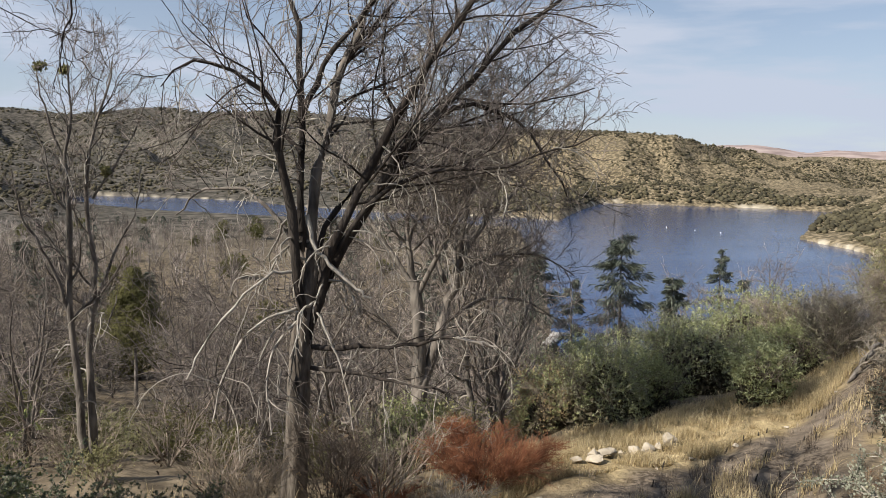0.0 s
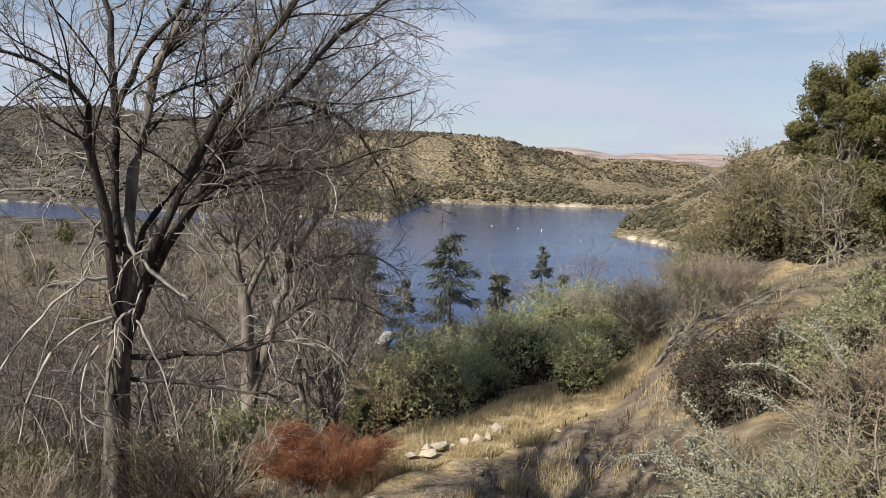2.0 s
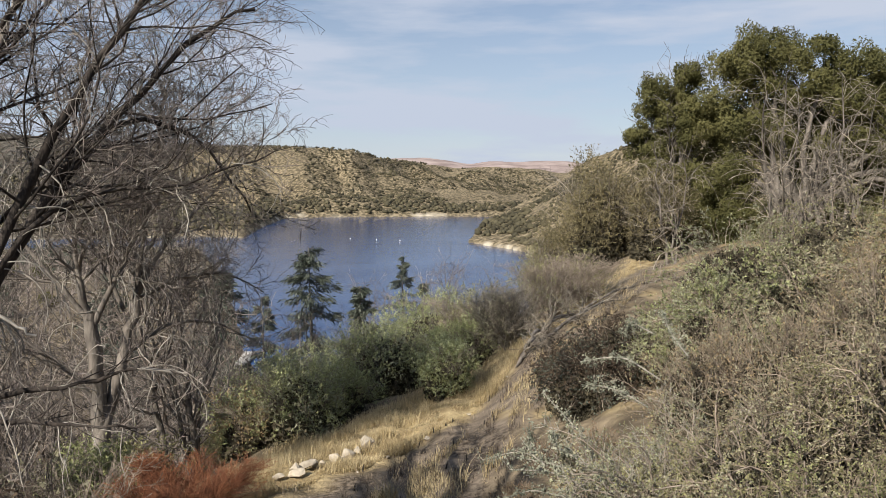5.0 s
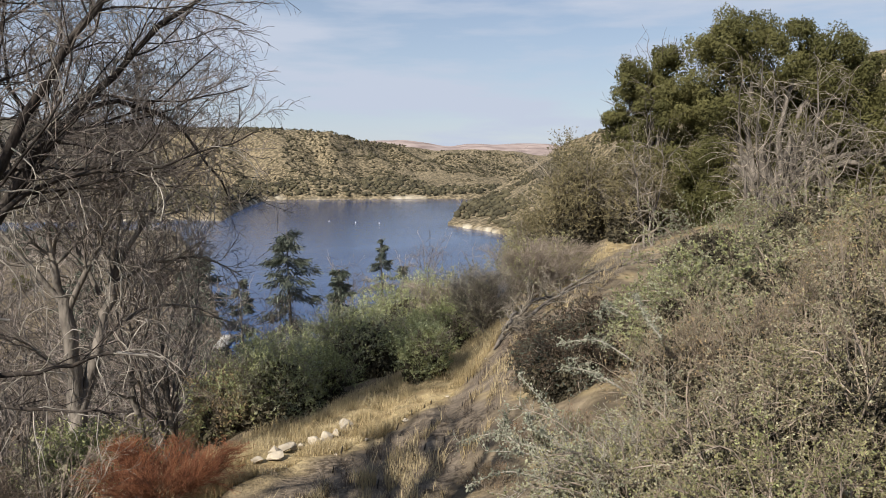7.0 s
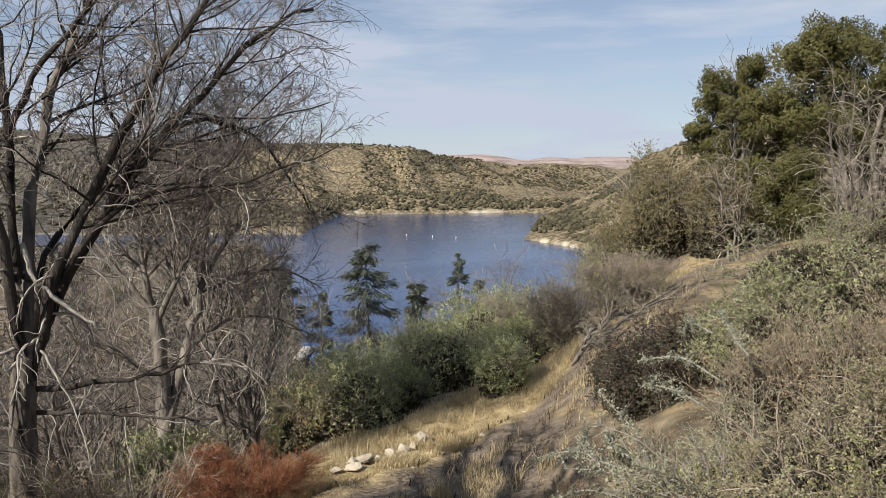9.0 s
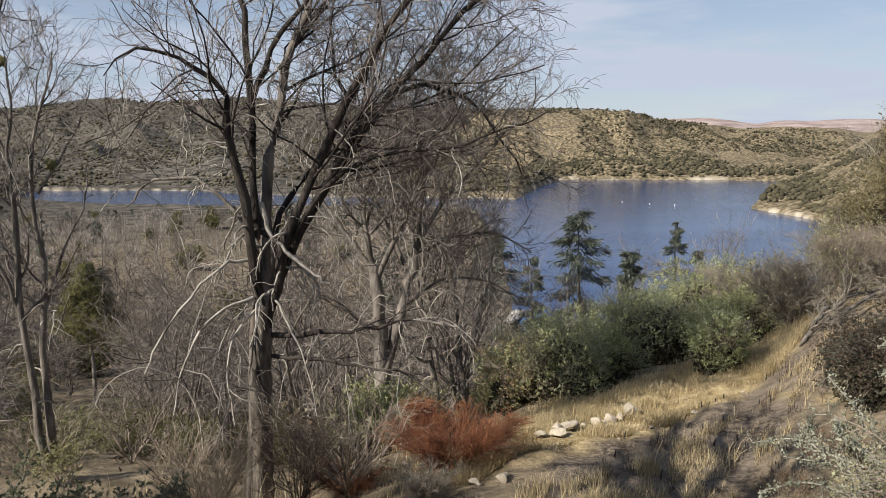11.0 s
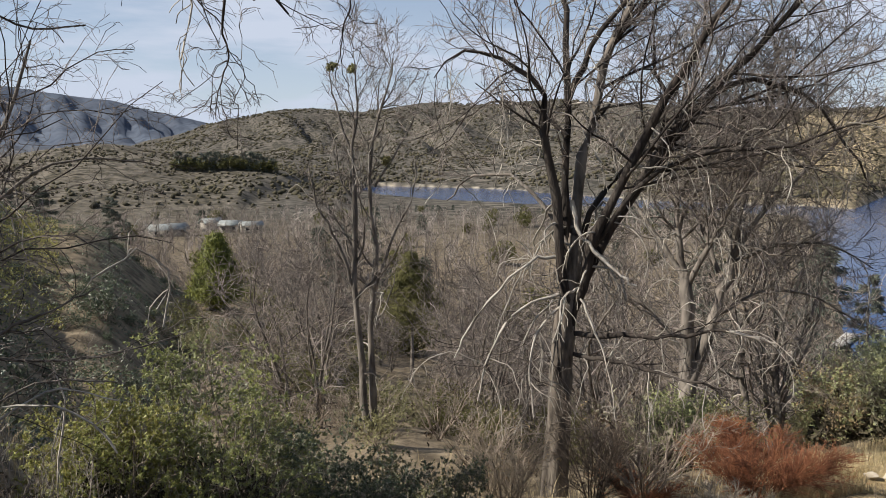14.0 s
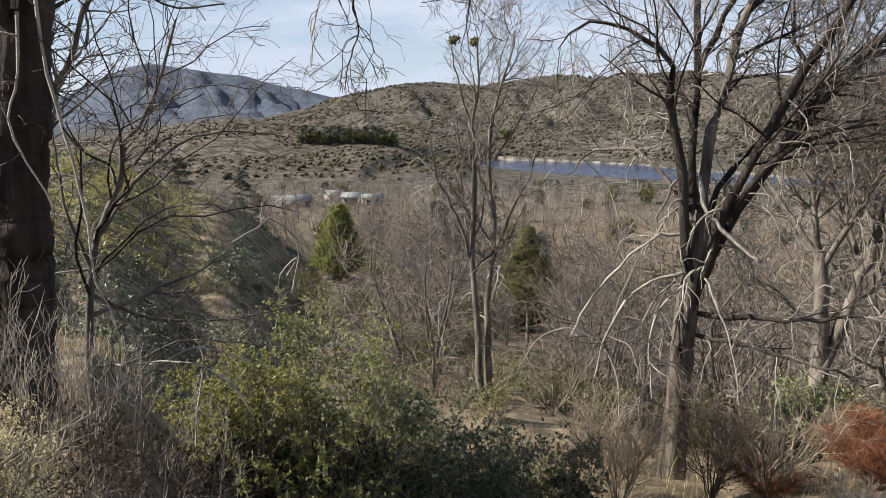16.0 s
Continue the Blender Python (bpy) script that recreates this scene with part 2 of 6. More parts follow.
def spawn(rng, pts, rad, count, t0=0.2, t1=1.0, angle=(35, 70), length=(0.3, 0.6), seg=5, wander=0.18, lift=0.1, thin=0.55, tip=0.35, least=0.002, rel=True, droop=0.0):
    """count children on K parent polylines; lengths relative to the parent's length, or in metres."""
    k, n, _ = pts.shape
    plen = np.linalg.norm(np.diff(pts, axis=1), axis=-1).sum(1)
    who = rng.choice(k, count, p=plen / plen.sum())
    t = t0 + (t1 - t0) * rng.random(count) ** 0.9
    x = t * (n - 1)
    i = np.minimum(x.astype(int), n - 2)
    f = (x - i)[:, None]
    start = pts[who, i] * (1 - f) + pts[who, i + 1] * f
    r0 = (rad[who, i] * (1 - f[:, 0]) + rad[who, i + 1] * f[:, 0]) * thin * (0.7 + 0.5 * rng.random(count))
    d = unit(pts[who, i + 1] - pts[who, i])
    side = unit(np.cross(d, rng.normal(size=(count, 3))))
    ang = np.radians(angle[0] + (angle[1] - angle[0]) * rng.random(count))[:, None]
    way = d * np.cos(ang) + side * np.sin(ang)
    ln = (length[0] + (length[1] - length[0]) * rng.random(count)) * (plen[who] * (1.15 - 0.6 * t) if rel else 1.0)
    out = np.empty((count, seg + 1, 3))
    out[:, 0] = start
    step = (ln / seg)[:, None]
    for s in range(seg):
        way = unit(way + rng.normal(size=(count, 3)) * wander + np.array([0, 0, lift - droop * s / seg]))
        out[:, s + 1] = out[:, s] + way * step
    taper = np.linspace(1, tip, seg + 1)
    return out, np.maximum(r0[:, None] * taper, least)


def leaves(rng, centres, size, aspect=0.55, up=0.3, out=None, along=None, spread=0.45, tri=False):
    """Bent four-cornered leaves at the centres, size (lo, hi) metres long, facing the ways out or lying along the given ways."""
    k = len(centres)
    size = (size[0] * 1.35, size[1] * 1.35)
    ln = (size[0] + (size[1] - size[0]) * rng.random(k))[:, None]
    d = unit(rng.normal(size=(k, 3)) + np.array([0, 0, up]))
    face = rng.normal(size=(k, 3))
    if out is not None:
        face = unit(out + spread * face)
        d = unit(np.cross(face, rng.normal(size=(k, 3))) + np.array([0, 0, up * 0.5]))
    if along is not None:
        d = unit(along + 0.35 * rng.normal(size=(k, 3)))
    s = unit(np.cross(d, face))
    nrm = np.cross(d, s)
    if tri:
        v = np.stack([centres + s * ln * aspect * 0.55, centres + d * ln * 1.15 + nrm * ln * 0.1, centres - s * ln * aspect * 0.55], 1)
        return v.reshape(-1, 3), None, np.arange(3 * k).reshape(-1, 3)
    v = np.stack([centres, centres + d * ln * 0.45 + s * ln * aspect * 0.5, centres + d * ln + nrm * ln * 0.15, centres + d * ln * 0.5 - s * ln * aspect * 0.5 + nrm * ln * 0.1], 1)
    return v.reshape(-1, 3), np.arange(4 * k).reshape(-1, 4)


def lumps(rng, n, count, w, d, h, lump=0.33, shell=0.75, ways=False):
    """n points on count lumps that fill an ellipsoid of width w, depth d, height h standing on z = 0."""
    c = unit(rng.normal(size=(count, 3))) * (rng.random((count, 1)) ** 0.45)
    c *= 1 - lump * 0.7
    who = rng.randint(0, count, n)
    rr = (shell + (1.08 - shell) * rng.random((n, 1))) * lump * (0.7 + 0.6 * rng.random((count, 1)))[who]
    p = c[who] + unit(rng.normal(size=(n, 3))) * rr
    p[:, 2] = np.maximum(p[:, 2], -0.97 + 0.2 * rng.random(n))
    out = unit(unit(p - c[who]) + 0.5 * p)
    p = (p + np.array([0, 0, 1])) * np.array([w / 2, d / 2, h / 2])
    return (p, out) if ways else p


# ---- value noise ----
_tab = np.random.RandomState(7).rand(256, 256)


def vnoise(x, y):
    xi, yi = np.floor(x).astype(int), np.floor(y).astype(int)
    fx, fy = x - xi, y - yi
    fx, fy = fx * fx * (3 - 2 * fx), fy * fy * (3 - 2 * fy)
    g = lambda i, j: _tab[i % 256, j % 256]
    return (g(xi, yi) * (1 - fx) + g(xi + 1, yi) * fx) * (1 - fy) + (g(xi, yi + 1) * (1 - fx) + g(xi + 1, yi + 1) * fx) * fy - 0.5


def fbm(x, y, octaves=4, gain=0.5):
    s, amp = 0, 1.0
    for o in range(octaves):
        s = s + vnoise(x * 2**o + 17.3 * o, y * 2**o + 9.1 * o) * amp
        amp *= gain
    return s


def smooth(a, b, x):
    t = np.clip((x - a) / (b - a), 0, 1)
    return t * t * (3 - 2 * t)


# ---- the lie of the land: lake level 0, the lookout at 28.4 ----
NEAR_R = np.array([0, 4, 8, 13, 20, 35, 60, 110.0])
NEAR_AZ = np.array([-180, -90, -70, -60, -52, -44, -30, -17, -5, 5, 12, 17, 23, 30, 38, 48, 75, 180.0])
NEAR_A = np.array([
    [28.4, 28.5, 28.6, 29.0, 30, 32, 35, 40],
    [28.4, 28.4, 28.4, 28.5, 28.5, 29, 30, 31],
    [28.4, 28.3, 28.2, 28.0, 27.5, 27.4, 28.8, 24],
    [28.4, 28.1, 27.6, 26.5, 24.8, 25.4, 28.0, 17],
    [28.4, 27.6, 26.2, 24.6, 22.6, 22.6, 24.6, 11],
    [28.4, 27.2, 25.5, 23.6, 21.4, 19.9, 19.0, 7],
    [28.4, 27.0, 25.2, 24.0, 22.2, 17, 11, 5],
    [28.4, 27.0, 25.2, 23.9, 21.5, 15, 8, 2.5],
    [28.4, 27.0, 25.3, 24.7, 22.3, 15, 8, 1.2],
])
NEAR_B = np.array([
    [28.4, 27.1, 25.6, 25.1, 23.4, 18.3, 9, -0.5],
    [28.4, 27.2, 25.7, 25.2, 24.2, 20.6, 11, 0.2],
    [28.4, 27.2, 25.7, 25.5, 24.8, 22.2, 13, 2],
    [28.4, 27.4, 26.0, 25.9, 25.9, 24.3, 17, 5],
    [28.4, 27.7, 26.8, 26.5, 26.3, 26.4, 24, 14],
    [28.4, 28.1, 27.8, 27.6, 27.4, 27, 26, 20],
    [28.4, 28.3, 28.4, 28.4, 28.3, 28, 28, 26],
    [28.4, 28.4, 28.5, 29, 30, 32, 34, 38],
    [28.4, 28.5, 28.6, 29.0, 30, 32, 35, 40],
])
NEAR_Z = np.concatenate([NEAR_A, NEAR_B])
# by azimuth: near and far shore of the lake, crest of the hills beyond (distance, angle above the eye)
SHORE_AZ = np.array([-180, -41, -33.5, -31, -27, -24.7, -20.7, -19.1, -12, -2, 1.2, 4.2, 12, 17.2, 19, 23, 30, 40, 60, 180.0])
SHORE_N = np.array([600, 600, 505, 440, 400, 390, 370, 365, 350, 330, 128, 121, 112, 112, 113, 125, 145, 170, 200, 600.0])
SHORE_F = np.array([300, 300, 500, 535, 515, 503, 474, 448, 405, 385, 376, 535, 537, 537, 537, 537, 537, 537, 537, 300.0])
FOOT_F = np.array([560, 560, 545, 540, 525, 515, 490, 475, 470, 500, 525, 535, 537, 537, 537, 537, 537, 500, 400, 560.0])
CREST_AZ = np.array([-180, -64, -50, -45, -42.8, -40.8, -38.8, -37.6, -35.2, -32.5, -30, -28, -26, -24.2, -18.3, -10, -5, 4, 5.8, 8.8, 9.9, 10.8, 11.9, 13, 14.7, 16.3, 17.5, 19.4, 22, 23.9, 28, 46, 70, 180.0])
CREST_R = np.array([1300, 1300, 1300, 1270, 1250, 1230, 1200, 1200, 1200, 1200, 1200, 1200, 1200, 1180, 1060, 920, 850, 760, 745, 720, 735, 760, 800, 840, 860, 870, 850, 850, 880, 900, 900, 900, 900, 1300.0])
CREST_EL = np.array([0, -1.5, -0.6, 0.6, 1.25, 1.65, 2.1, 2.3, 2.35, 2.1, 2.42, 2.75, 2.78, 2.58, 2.9, 2.4, 2.1, 1.85, 1.83, 1.66, 1.38, 1.1, 0.9, 0.77, 0.6, 0.3, 0.34, 0.4, 0.28, -0.05, 0.0, 0.5, 2, 4.0])
SPUR_AZ = np.array([17.2, 18.5, 20, 22, 24, 26, 29, 36, 46, 70, 110.0])
SPUR_R = np.array([333, 322, 308, 286, 262, 245, 222, 180, 150, 150, 150.0])
SPUR_C = np.array([345, 380, 410, 430, 440, 440, 430, 390, 330, 330, 330.0])
SPUR_EL = np.array([-4.98, -3.7, -2.85, -1.65, -0.3, 1.0, 1.95, 4.2, 6.6, 7, 7.0])
MT_AZ = np.array([-180, -90, -70, -64, -60.8, -59.9, -58.2, -56.5, -55.1, -53.1, -50.6, -48.8, -47, -45.1, -42.8, -38, -30, 60, 180.0])
MT_EL = np.array([0.5, 1, 0.2, 0.6, 1.25, 1.6, 2.5, 3.23, 3.62, 3.3, 2.97, 2.8, 2.25, 1.87, 1.3, 0.8, -0.5, -0.5, 0.5])


def periodic(az, xs, ys):
    return np.interp(az, xs, ys)


def near_z(az, r):
    ai = np.clip(np.searchsorted(NEAR_AZ, az) - 1, 0, len(NEAR_AZ) - 2)
    ri = np.clip(np.searchsorted(NEAR_R, r) - 1, 0, len(NEAR_R) - 2)
    fa = np.clip((az - NEAR_AZ[ai]) / (NEAR_AZ[ai + 1] - NEAR_AZ[ai]), 0, 1)
    fr = np.clip((r - NEAR_R[ri]) / (NEAR_R[ri + 1] - NEAR_R[ri]), 0, 1)
    fa = fa * fa * (3 - 2 * fa)
    return (NEAR_Z[ai, ri] * (1 - fr) + NEAR_Z[ai, ri + 1] * fr) * (1 - fa) + (NEAR_Z[ai + 1, ri] * (1 - fr) + NEAR_Z[ai + 1, ri + 1] * fr) * fa


def land(x, y, rim=False):
    """Height of the ground at (x, y), and how far past the far shore that is."""
    x, y = np.asarray(x, float), np.asarray(y, float)
    r, az = np.hypot(x, y), np.degrees(np.arctan2(x, y))
    zn = near_z(az, np.minimum(r, 110)) + fbm(x / 0.6 + 5, y / 0.6, 3) * 0.12 * smooth(5, 9, r) * smooth(60, 30, r) + fbm(x / 2.3, y / 2.3, 3) * 0.22 * smooth(2, 8, r) + fbm(x / 11, y / 11, 3) * 1.0 * smooth(14, 50, r)
    wob = fbm(x / 60, y / 60, 3) * 18 * smooth(150, 300, r)
    sn, sf = periodic(az, SHORE_AZ, SHORE_N), periodic(az, SHORE_AZ, SHORE_F) + wob * 0.6
    lake = sn < sf
    # valley floor and the lake bed
    zv = near_z(az, 110.0 + 0 * r) * (1 - smooth(110, 300, r)) + (1.6 + 2.0 * fbm(x / 90, y / 90, 3)) * smooth(110, 260, r)
    depth = np.minimum(r - sn, sf - r)
    zv = np.where(depth > -40, np.minimum(zv, 0.4 - 0.09 * depth), zv)
    zv = np.where(depth > 0, np.minimum(zv, -4 * smooth(0, 25, depth) - 0.3), zv)
    # hills past the far shore, with a low headland before them
    cr, ce = periodic(az, CREST_AZ, CREST_R), periodic(az, CREST_AZ, CREST_EL)
    cz = 30 + cr * np.tan(np.radians(ce))
    foot = np.maximum(periodic(az, SHORE_AZ, FOOT_F), sf)
    u = np.clip((r - foot) / np.maximum(cr - foot, 60), -0.2, 3)
    gully = -1.2 * np.abs(fbm(x / 150, y / 150, 4, 0.5)) - 1.5 * np.abs(fbm(az / 5.2 + u * 1.1 + 3, u * 0.9 + 0.35 * fbm(x / 90, y / 90, 2), 4, 0.55))
    rise = 1 - (1 - np.clip(u, 0, 1)) ** 1.35
    zh = (0.9 + 1.1 * smooth(0, 4, az)) * smooth(0, 4, r - sf) + 5 * smooth(4, 60, r - sf) * smooth(foot + 40, foot - 20, r) + (cz - 2.0) * rise * (1 + gully * 0.75 * np.sin(np.pi * np.clip(u, 0, 1))) - (r - cr).clip(0) * 0.10
    zh = np.where(r > sf, zh, -9)
    # the spur that comes down to the water
    ps, pc = periodic(az, SPUR_AZ, SPUR_R) + wob * 0.25, periodic(az, SPUR_AZ, SPUR_C)
    pz = 30 + pc * np.tan(np.radians(periodic(az, SPUR_AZ, SPUR_EL)))
    pu = np.clip((r - ps) / np.maximum(pc - ps, 12), 0, 1)
    zp = 1.1 * smooth(0, 3, r - ps) + (pz - 1.1) * (1 - (1 - pu) ** 1.25) * (1 + gully * 0.4 * np.sin(np.pi * pu)) - (r - pc).clip(0) * 0.22
    zp = np.where((az > 17.2) & (az < 110) & (r > ps), zp, -9)
    foot = np.where(az > 17.2, np.minimum(ps, sf), sf)
    # low sage hills in the valley's end
    zs = 21 * np.exp(-(((az + 50) / 13) ** 2)) * np.exp(-(((r - 560) / 150) ** 2)) + fbm(x / 70, y / 70, 3) * 6 * smooth(300, 420, r) * smooth(-30, -42, az)
    zm = np.maximum(np.maximum(zv, zp), zh + zs)
    zm = np.where(sn > sf, np.maximum(zm, zv + zs), zm)
    # mountains and the far range
    me = periodic(az, MT_AZ, MT_EL)
    ribs = 0.75 * np.abs(fbm(x / 430, y / 430, 5, 0.6)) + 0.7 * np.abs(fbm(az / 2.1 + r / 900, r / 700, 5, 0.6))
    mz = (30 + 3000 * np.tan(np.radians(me))) * np.exp(-(((r - 3000) / 900) ** 2)) * (1 - ribs * (1 - np.exp(-(((r - 3000) / 230) ** 2))))
    fe = 0.85 + 0.5 * fbm(az / 4.5, az * 0 + 3.3, 3)
    fz = (30 + 4200 * np.tan(np.radians(fe))) * np.exp(-(((r - 4200) / 520) ** 2)) * smooth(0, 12, az) * (1 + 0.15 * fbm(x / 300, y / 300, 4))
    zfar = np.where(r > 1250, np.maximum(np.maximum(zm, mz), np.where(r > 1500, fz, -9)), zm)
    k = smooth(95, 125, r)
    z = zn * (1 - k) + zfar * k
    z = np.where(lake & (r > sn) & (r < foot), np.minimum(z, -0.4), z)
    return (z, np.where(lake, r - foot, 999.0)) if rim else z


def on(az, r):
    """A point of the ground by azimuth (degrees from +y towards +x) and distance."""
    x, y = r * math.sin(radians(az)), r * math.cos(radians(az))
    return x, y, float(land(x, y))


# ---- ground: one sheet to the horizon ----
def ground_sheet():
    az = np.concatenate([np.arange(-180, -78, 4.0), np.arange(-78, -68, 1.0), np.arange(-68, 50, 0.36), np.arange(50, 60, 1.0), np.arange(60, 180, 4.0)])
    r = np.concatenate([np.linspace(0.6, 4, 10), np.geomspace(4.15, 40, 150), np.geomspace(41, 240, 60), np.geomspace(243, 580, 95), np.geomspace(590, 1300, 40), np.geomspace(1330, 4800, 50)])
    A, R = np.meshgrid(np.radians(az), r, indexing="ij")
    azd = np.degrees(A)
    X, Y = R * np.sin(A), R * np.cos(A)
    Z, past = land(X, Y, True)
    na, nr = A.shape
    v = np.concatenate([np.stack([X, Y, Z], -1).reshape(-1, 3), [[0, 0, 28.4]]])
    i, j = np.meshgrid(np.arange(na), np.arange(nr - 1), indexing="ij")
    i2 = (i + 1) % na
    q = np.stack([i * nr + j, i2 * nr + j, i2 * nr + j + 1, i * nr + j + 1], -1).reshape(-1, 4)
    i = np.arange(na)
    t = np.stack([i * 0 + len(v) - 1, ((i + 1) % na) * nr, i * nr], -1)
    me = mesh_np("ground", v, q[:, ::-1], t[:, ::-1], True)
    # which soil lies where: bare trail, dry grass, distance class
    te = periodic(azd, np.array([-10, 0, 3.3, 9.6, 13.6, 17.1, 19.5, 22.1, 26, 30, 40.0]), np.array([9.0, 11.0, 11.6, 12.6, 13.9, 15.0, 16.6, 19, 24, 31, 60.0]))
    wob = fbm(X / 0.9, Y / 0.9, 3) * 0.9
    trail = smooth(0.5, -0.3, R - te + wob) * smooth(-7.5, -5.5, R - te + wob * 3) * smooth(2, 6, azd) * (R < 40)
    grass = smooth(-0.5, 0.3, R - te + wob) * smooth(5.5, 3.5, R - te + wob) * smooth(-6, 2, azd) * (R < 45)
    grass = np.maximum(grass, smooth(0.05, 0.3, fbm(X / 1.1, Y / 1.1, 3)) * smooth(-1.5, -2.5, R - te) * (R < 40) * smooth(-1, 3, azd) * 0.8)
    hills = smooth(150, 330, R)
    bank = smooth(-2, 0, past) * smooth(1, -1, past - np.where(azd > 17.2, 1.0, np.where(azd < 3, 0.2, 1.4)) + fbm(X / 6, Y / 6, 3) * np.where(azd < 3, 1.2, 4))
    col = np.stack([trail, grass, hills, bank], -1).reshape(-1, 4)
    col = np.concatenate([col, [[0, 0, 0, 1]]]).astype(np.float32)
    attr = me.color_attributes.new("soil", "FLOAT_COLOR", "POINT")
    attr.data.foreach_set("color", col.ravel())
    cover = smooth(2, -12, azd + 14 * fbm(X / 120, Y / 120, 3)) * 0.9 * (1 - 0.15 * smooth(-36, -44, azd) * smooth(800, 640, R))
    at2 = me.attributes.new("cover", "FLOAT", "POINT")
    at2.data.foreach_set("value", np.append(cover.ravel(), 0).astype(np.float32))
    m = bpy.data.materials.new("soil")
    m.use_nodes = True
    n, l = m.node_tree.nodes, m.node_tree.links
    b = n["Principled BSDF"]
    b.inputs["Roughness"].default_value, b.inputs["Specular IOR Level"].default_value = 0.95, 0.1
    co = n.new("ShaderNodeTexCoord")

    def tone(c1, c2, scale, lo=0.35, hi=0.65, detail=6):
        t = n.new("ShaderNodeTexNoise")
        t.inputs["Scale"].default_value, t.inputs["Detail"].default_value = scale, detail
        l.new(co.outputs["Object"], t.inputs["Vector"])
        rp = n.new("ShaderNodeValToRGB")
        rp.color_ramp.elements[0].position, rp.color_ramp.elements[1].position = lo, hi
        rp.color_ramp.elements[0].color, rp.color_ramp.elements[1].color = lin(c1), lin(c2)
        l.new(t.outputs[0], rp.inputs[0])
        return rp.outputs[0]

    def mix(f, x, y):
        mx = n.new("ShaderNodeMix")
        mx.data_type = "RGBA"
        l.new(f, mx.inputs[0]), l.new(x, mx.inputs[6]), l.new(y, mx.inputs[7])
        return mx.outputs[2]

    at = n.new("ShaderNodeAttribute")
    at.attribute_name = "soil"
    sp = n.new("ShaderNodeSeparateColor")
    l.new(at.outputs["Color"], sp.inputs[0])
    litter = tone((0.079, 0.0632, 0.0442), (0.237, 0.1896, 0.1304), 1.3)
    dirt = mix(tone((0, 0, 0), (1, 1, 1), 0.9, 0.42, 0.6), tone((0.125, 0.1, 0.077), (0.225, 0.185, 0.145), 3.2), tone((0.062, 0.048, 0.036), (0.2, 0.162, 0.124), 13, 0.38, 0.6))
    straw = tone((0.1975, 0.1462, 0.079), (0.4108, 0.3278, 0.1857), 2.8)
    hill = tone((0.17, 0.137, 0.085), (0.275, 0.226, 0.15), 0.02)
    hill2 = tone((0.04, 0.035, 0.022), (0.30, 0.243, 0.16), 0.42, 0.44, 0.62)
    hm = n.new("ShaderNodeMix")
    hm.data_type, hm.inputs[0].default_value = "RGBA", 0.72
    l.new(hill, hm.inputs[6]), l.new(hill2, hm.inputs[7])
    dense = mix(tone((0, 0, 0), (1, 1, 1), 0.012, 0.4, 0.6), tone((0.016, 0.018, 0.016), (0.11, 0.1, 0.088), 0.3, 0.44, 0.57, 12), tone((0.022, 0.023, 0.02), (0.14, 0.125, 0.108), 0.17, 0.43, 0.58, 12))
    cv = n.new("ShaderNodeAttribute")
    cv.attribute_name = "cover"
    hillc = mix(cv.outputs["Fac"], hm.outputs[2], dense)
    out = mix(sp.outputs[2], mix(sp.outputs[1], mix(sp.outputs[0], litter, dirt), straw), hillc)
    # pale bare granite rim at the waterline, brushy far mountains tinted bluish for haze
    ln = n.new("ShaderNodeVectorMath")
    ln.operation = "LENGTH"
    l.new(co.outputs["Object"], ln.inputs[0])
    out = mix(at.outputs["Alpha"], out, tone((0.4345, 0.3792, 0.2923), (0.5846, 0.5293, 0.4266), 0.3))
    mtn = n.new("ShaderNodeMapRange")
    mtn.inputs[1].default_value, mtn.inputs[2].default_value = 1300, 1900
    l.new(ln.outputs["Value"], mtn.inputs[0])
    # haze put into the colour with distance: bluish mountains, paler far range
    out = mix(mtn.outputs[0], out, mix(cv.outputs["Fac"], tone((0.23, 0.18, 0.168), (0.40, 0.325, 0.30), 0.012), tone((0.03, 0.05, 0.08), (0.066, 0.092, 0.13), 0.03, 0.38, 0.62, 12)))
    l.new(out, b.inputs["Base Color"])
    tb = n.new("ShaderNodeTexNoise")
    tb.inputs["Scale"].default_value, tb.inputs["Detail"].default_value = 9, 6
    l.new(co.outputs["Object"], tb.inputs["Vector"])
    bp = n.new("ShaderNodeBump")
    bp.inputs["Strength"].default_value, bp.inputs["Distance"].default_value = 0.9, 0.07
    l.new(tb.outputs[0], bp.inputs["Height"])
    l.new(bp.outputs[0], b.inputs["Normal"])
    me.materials.append(m)
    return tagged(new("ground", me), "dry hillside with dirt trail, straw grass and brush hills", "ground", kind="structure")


ground_sheet()


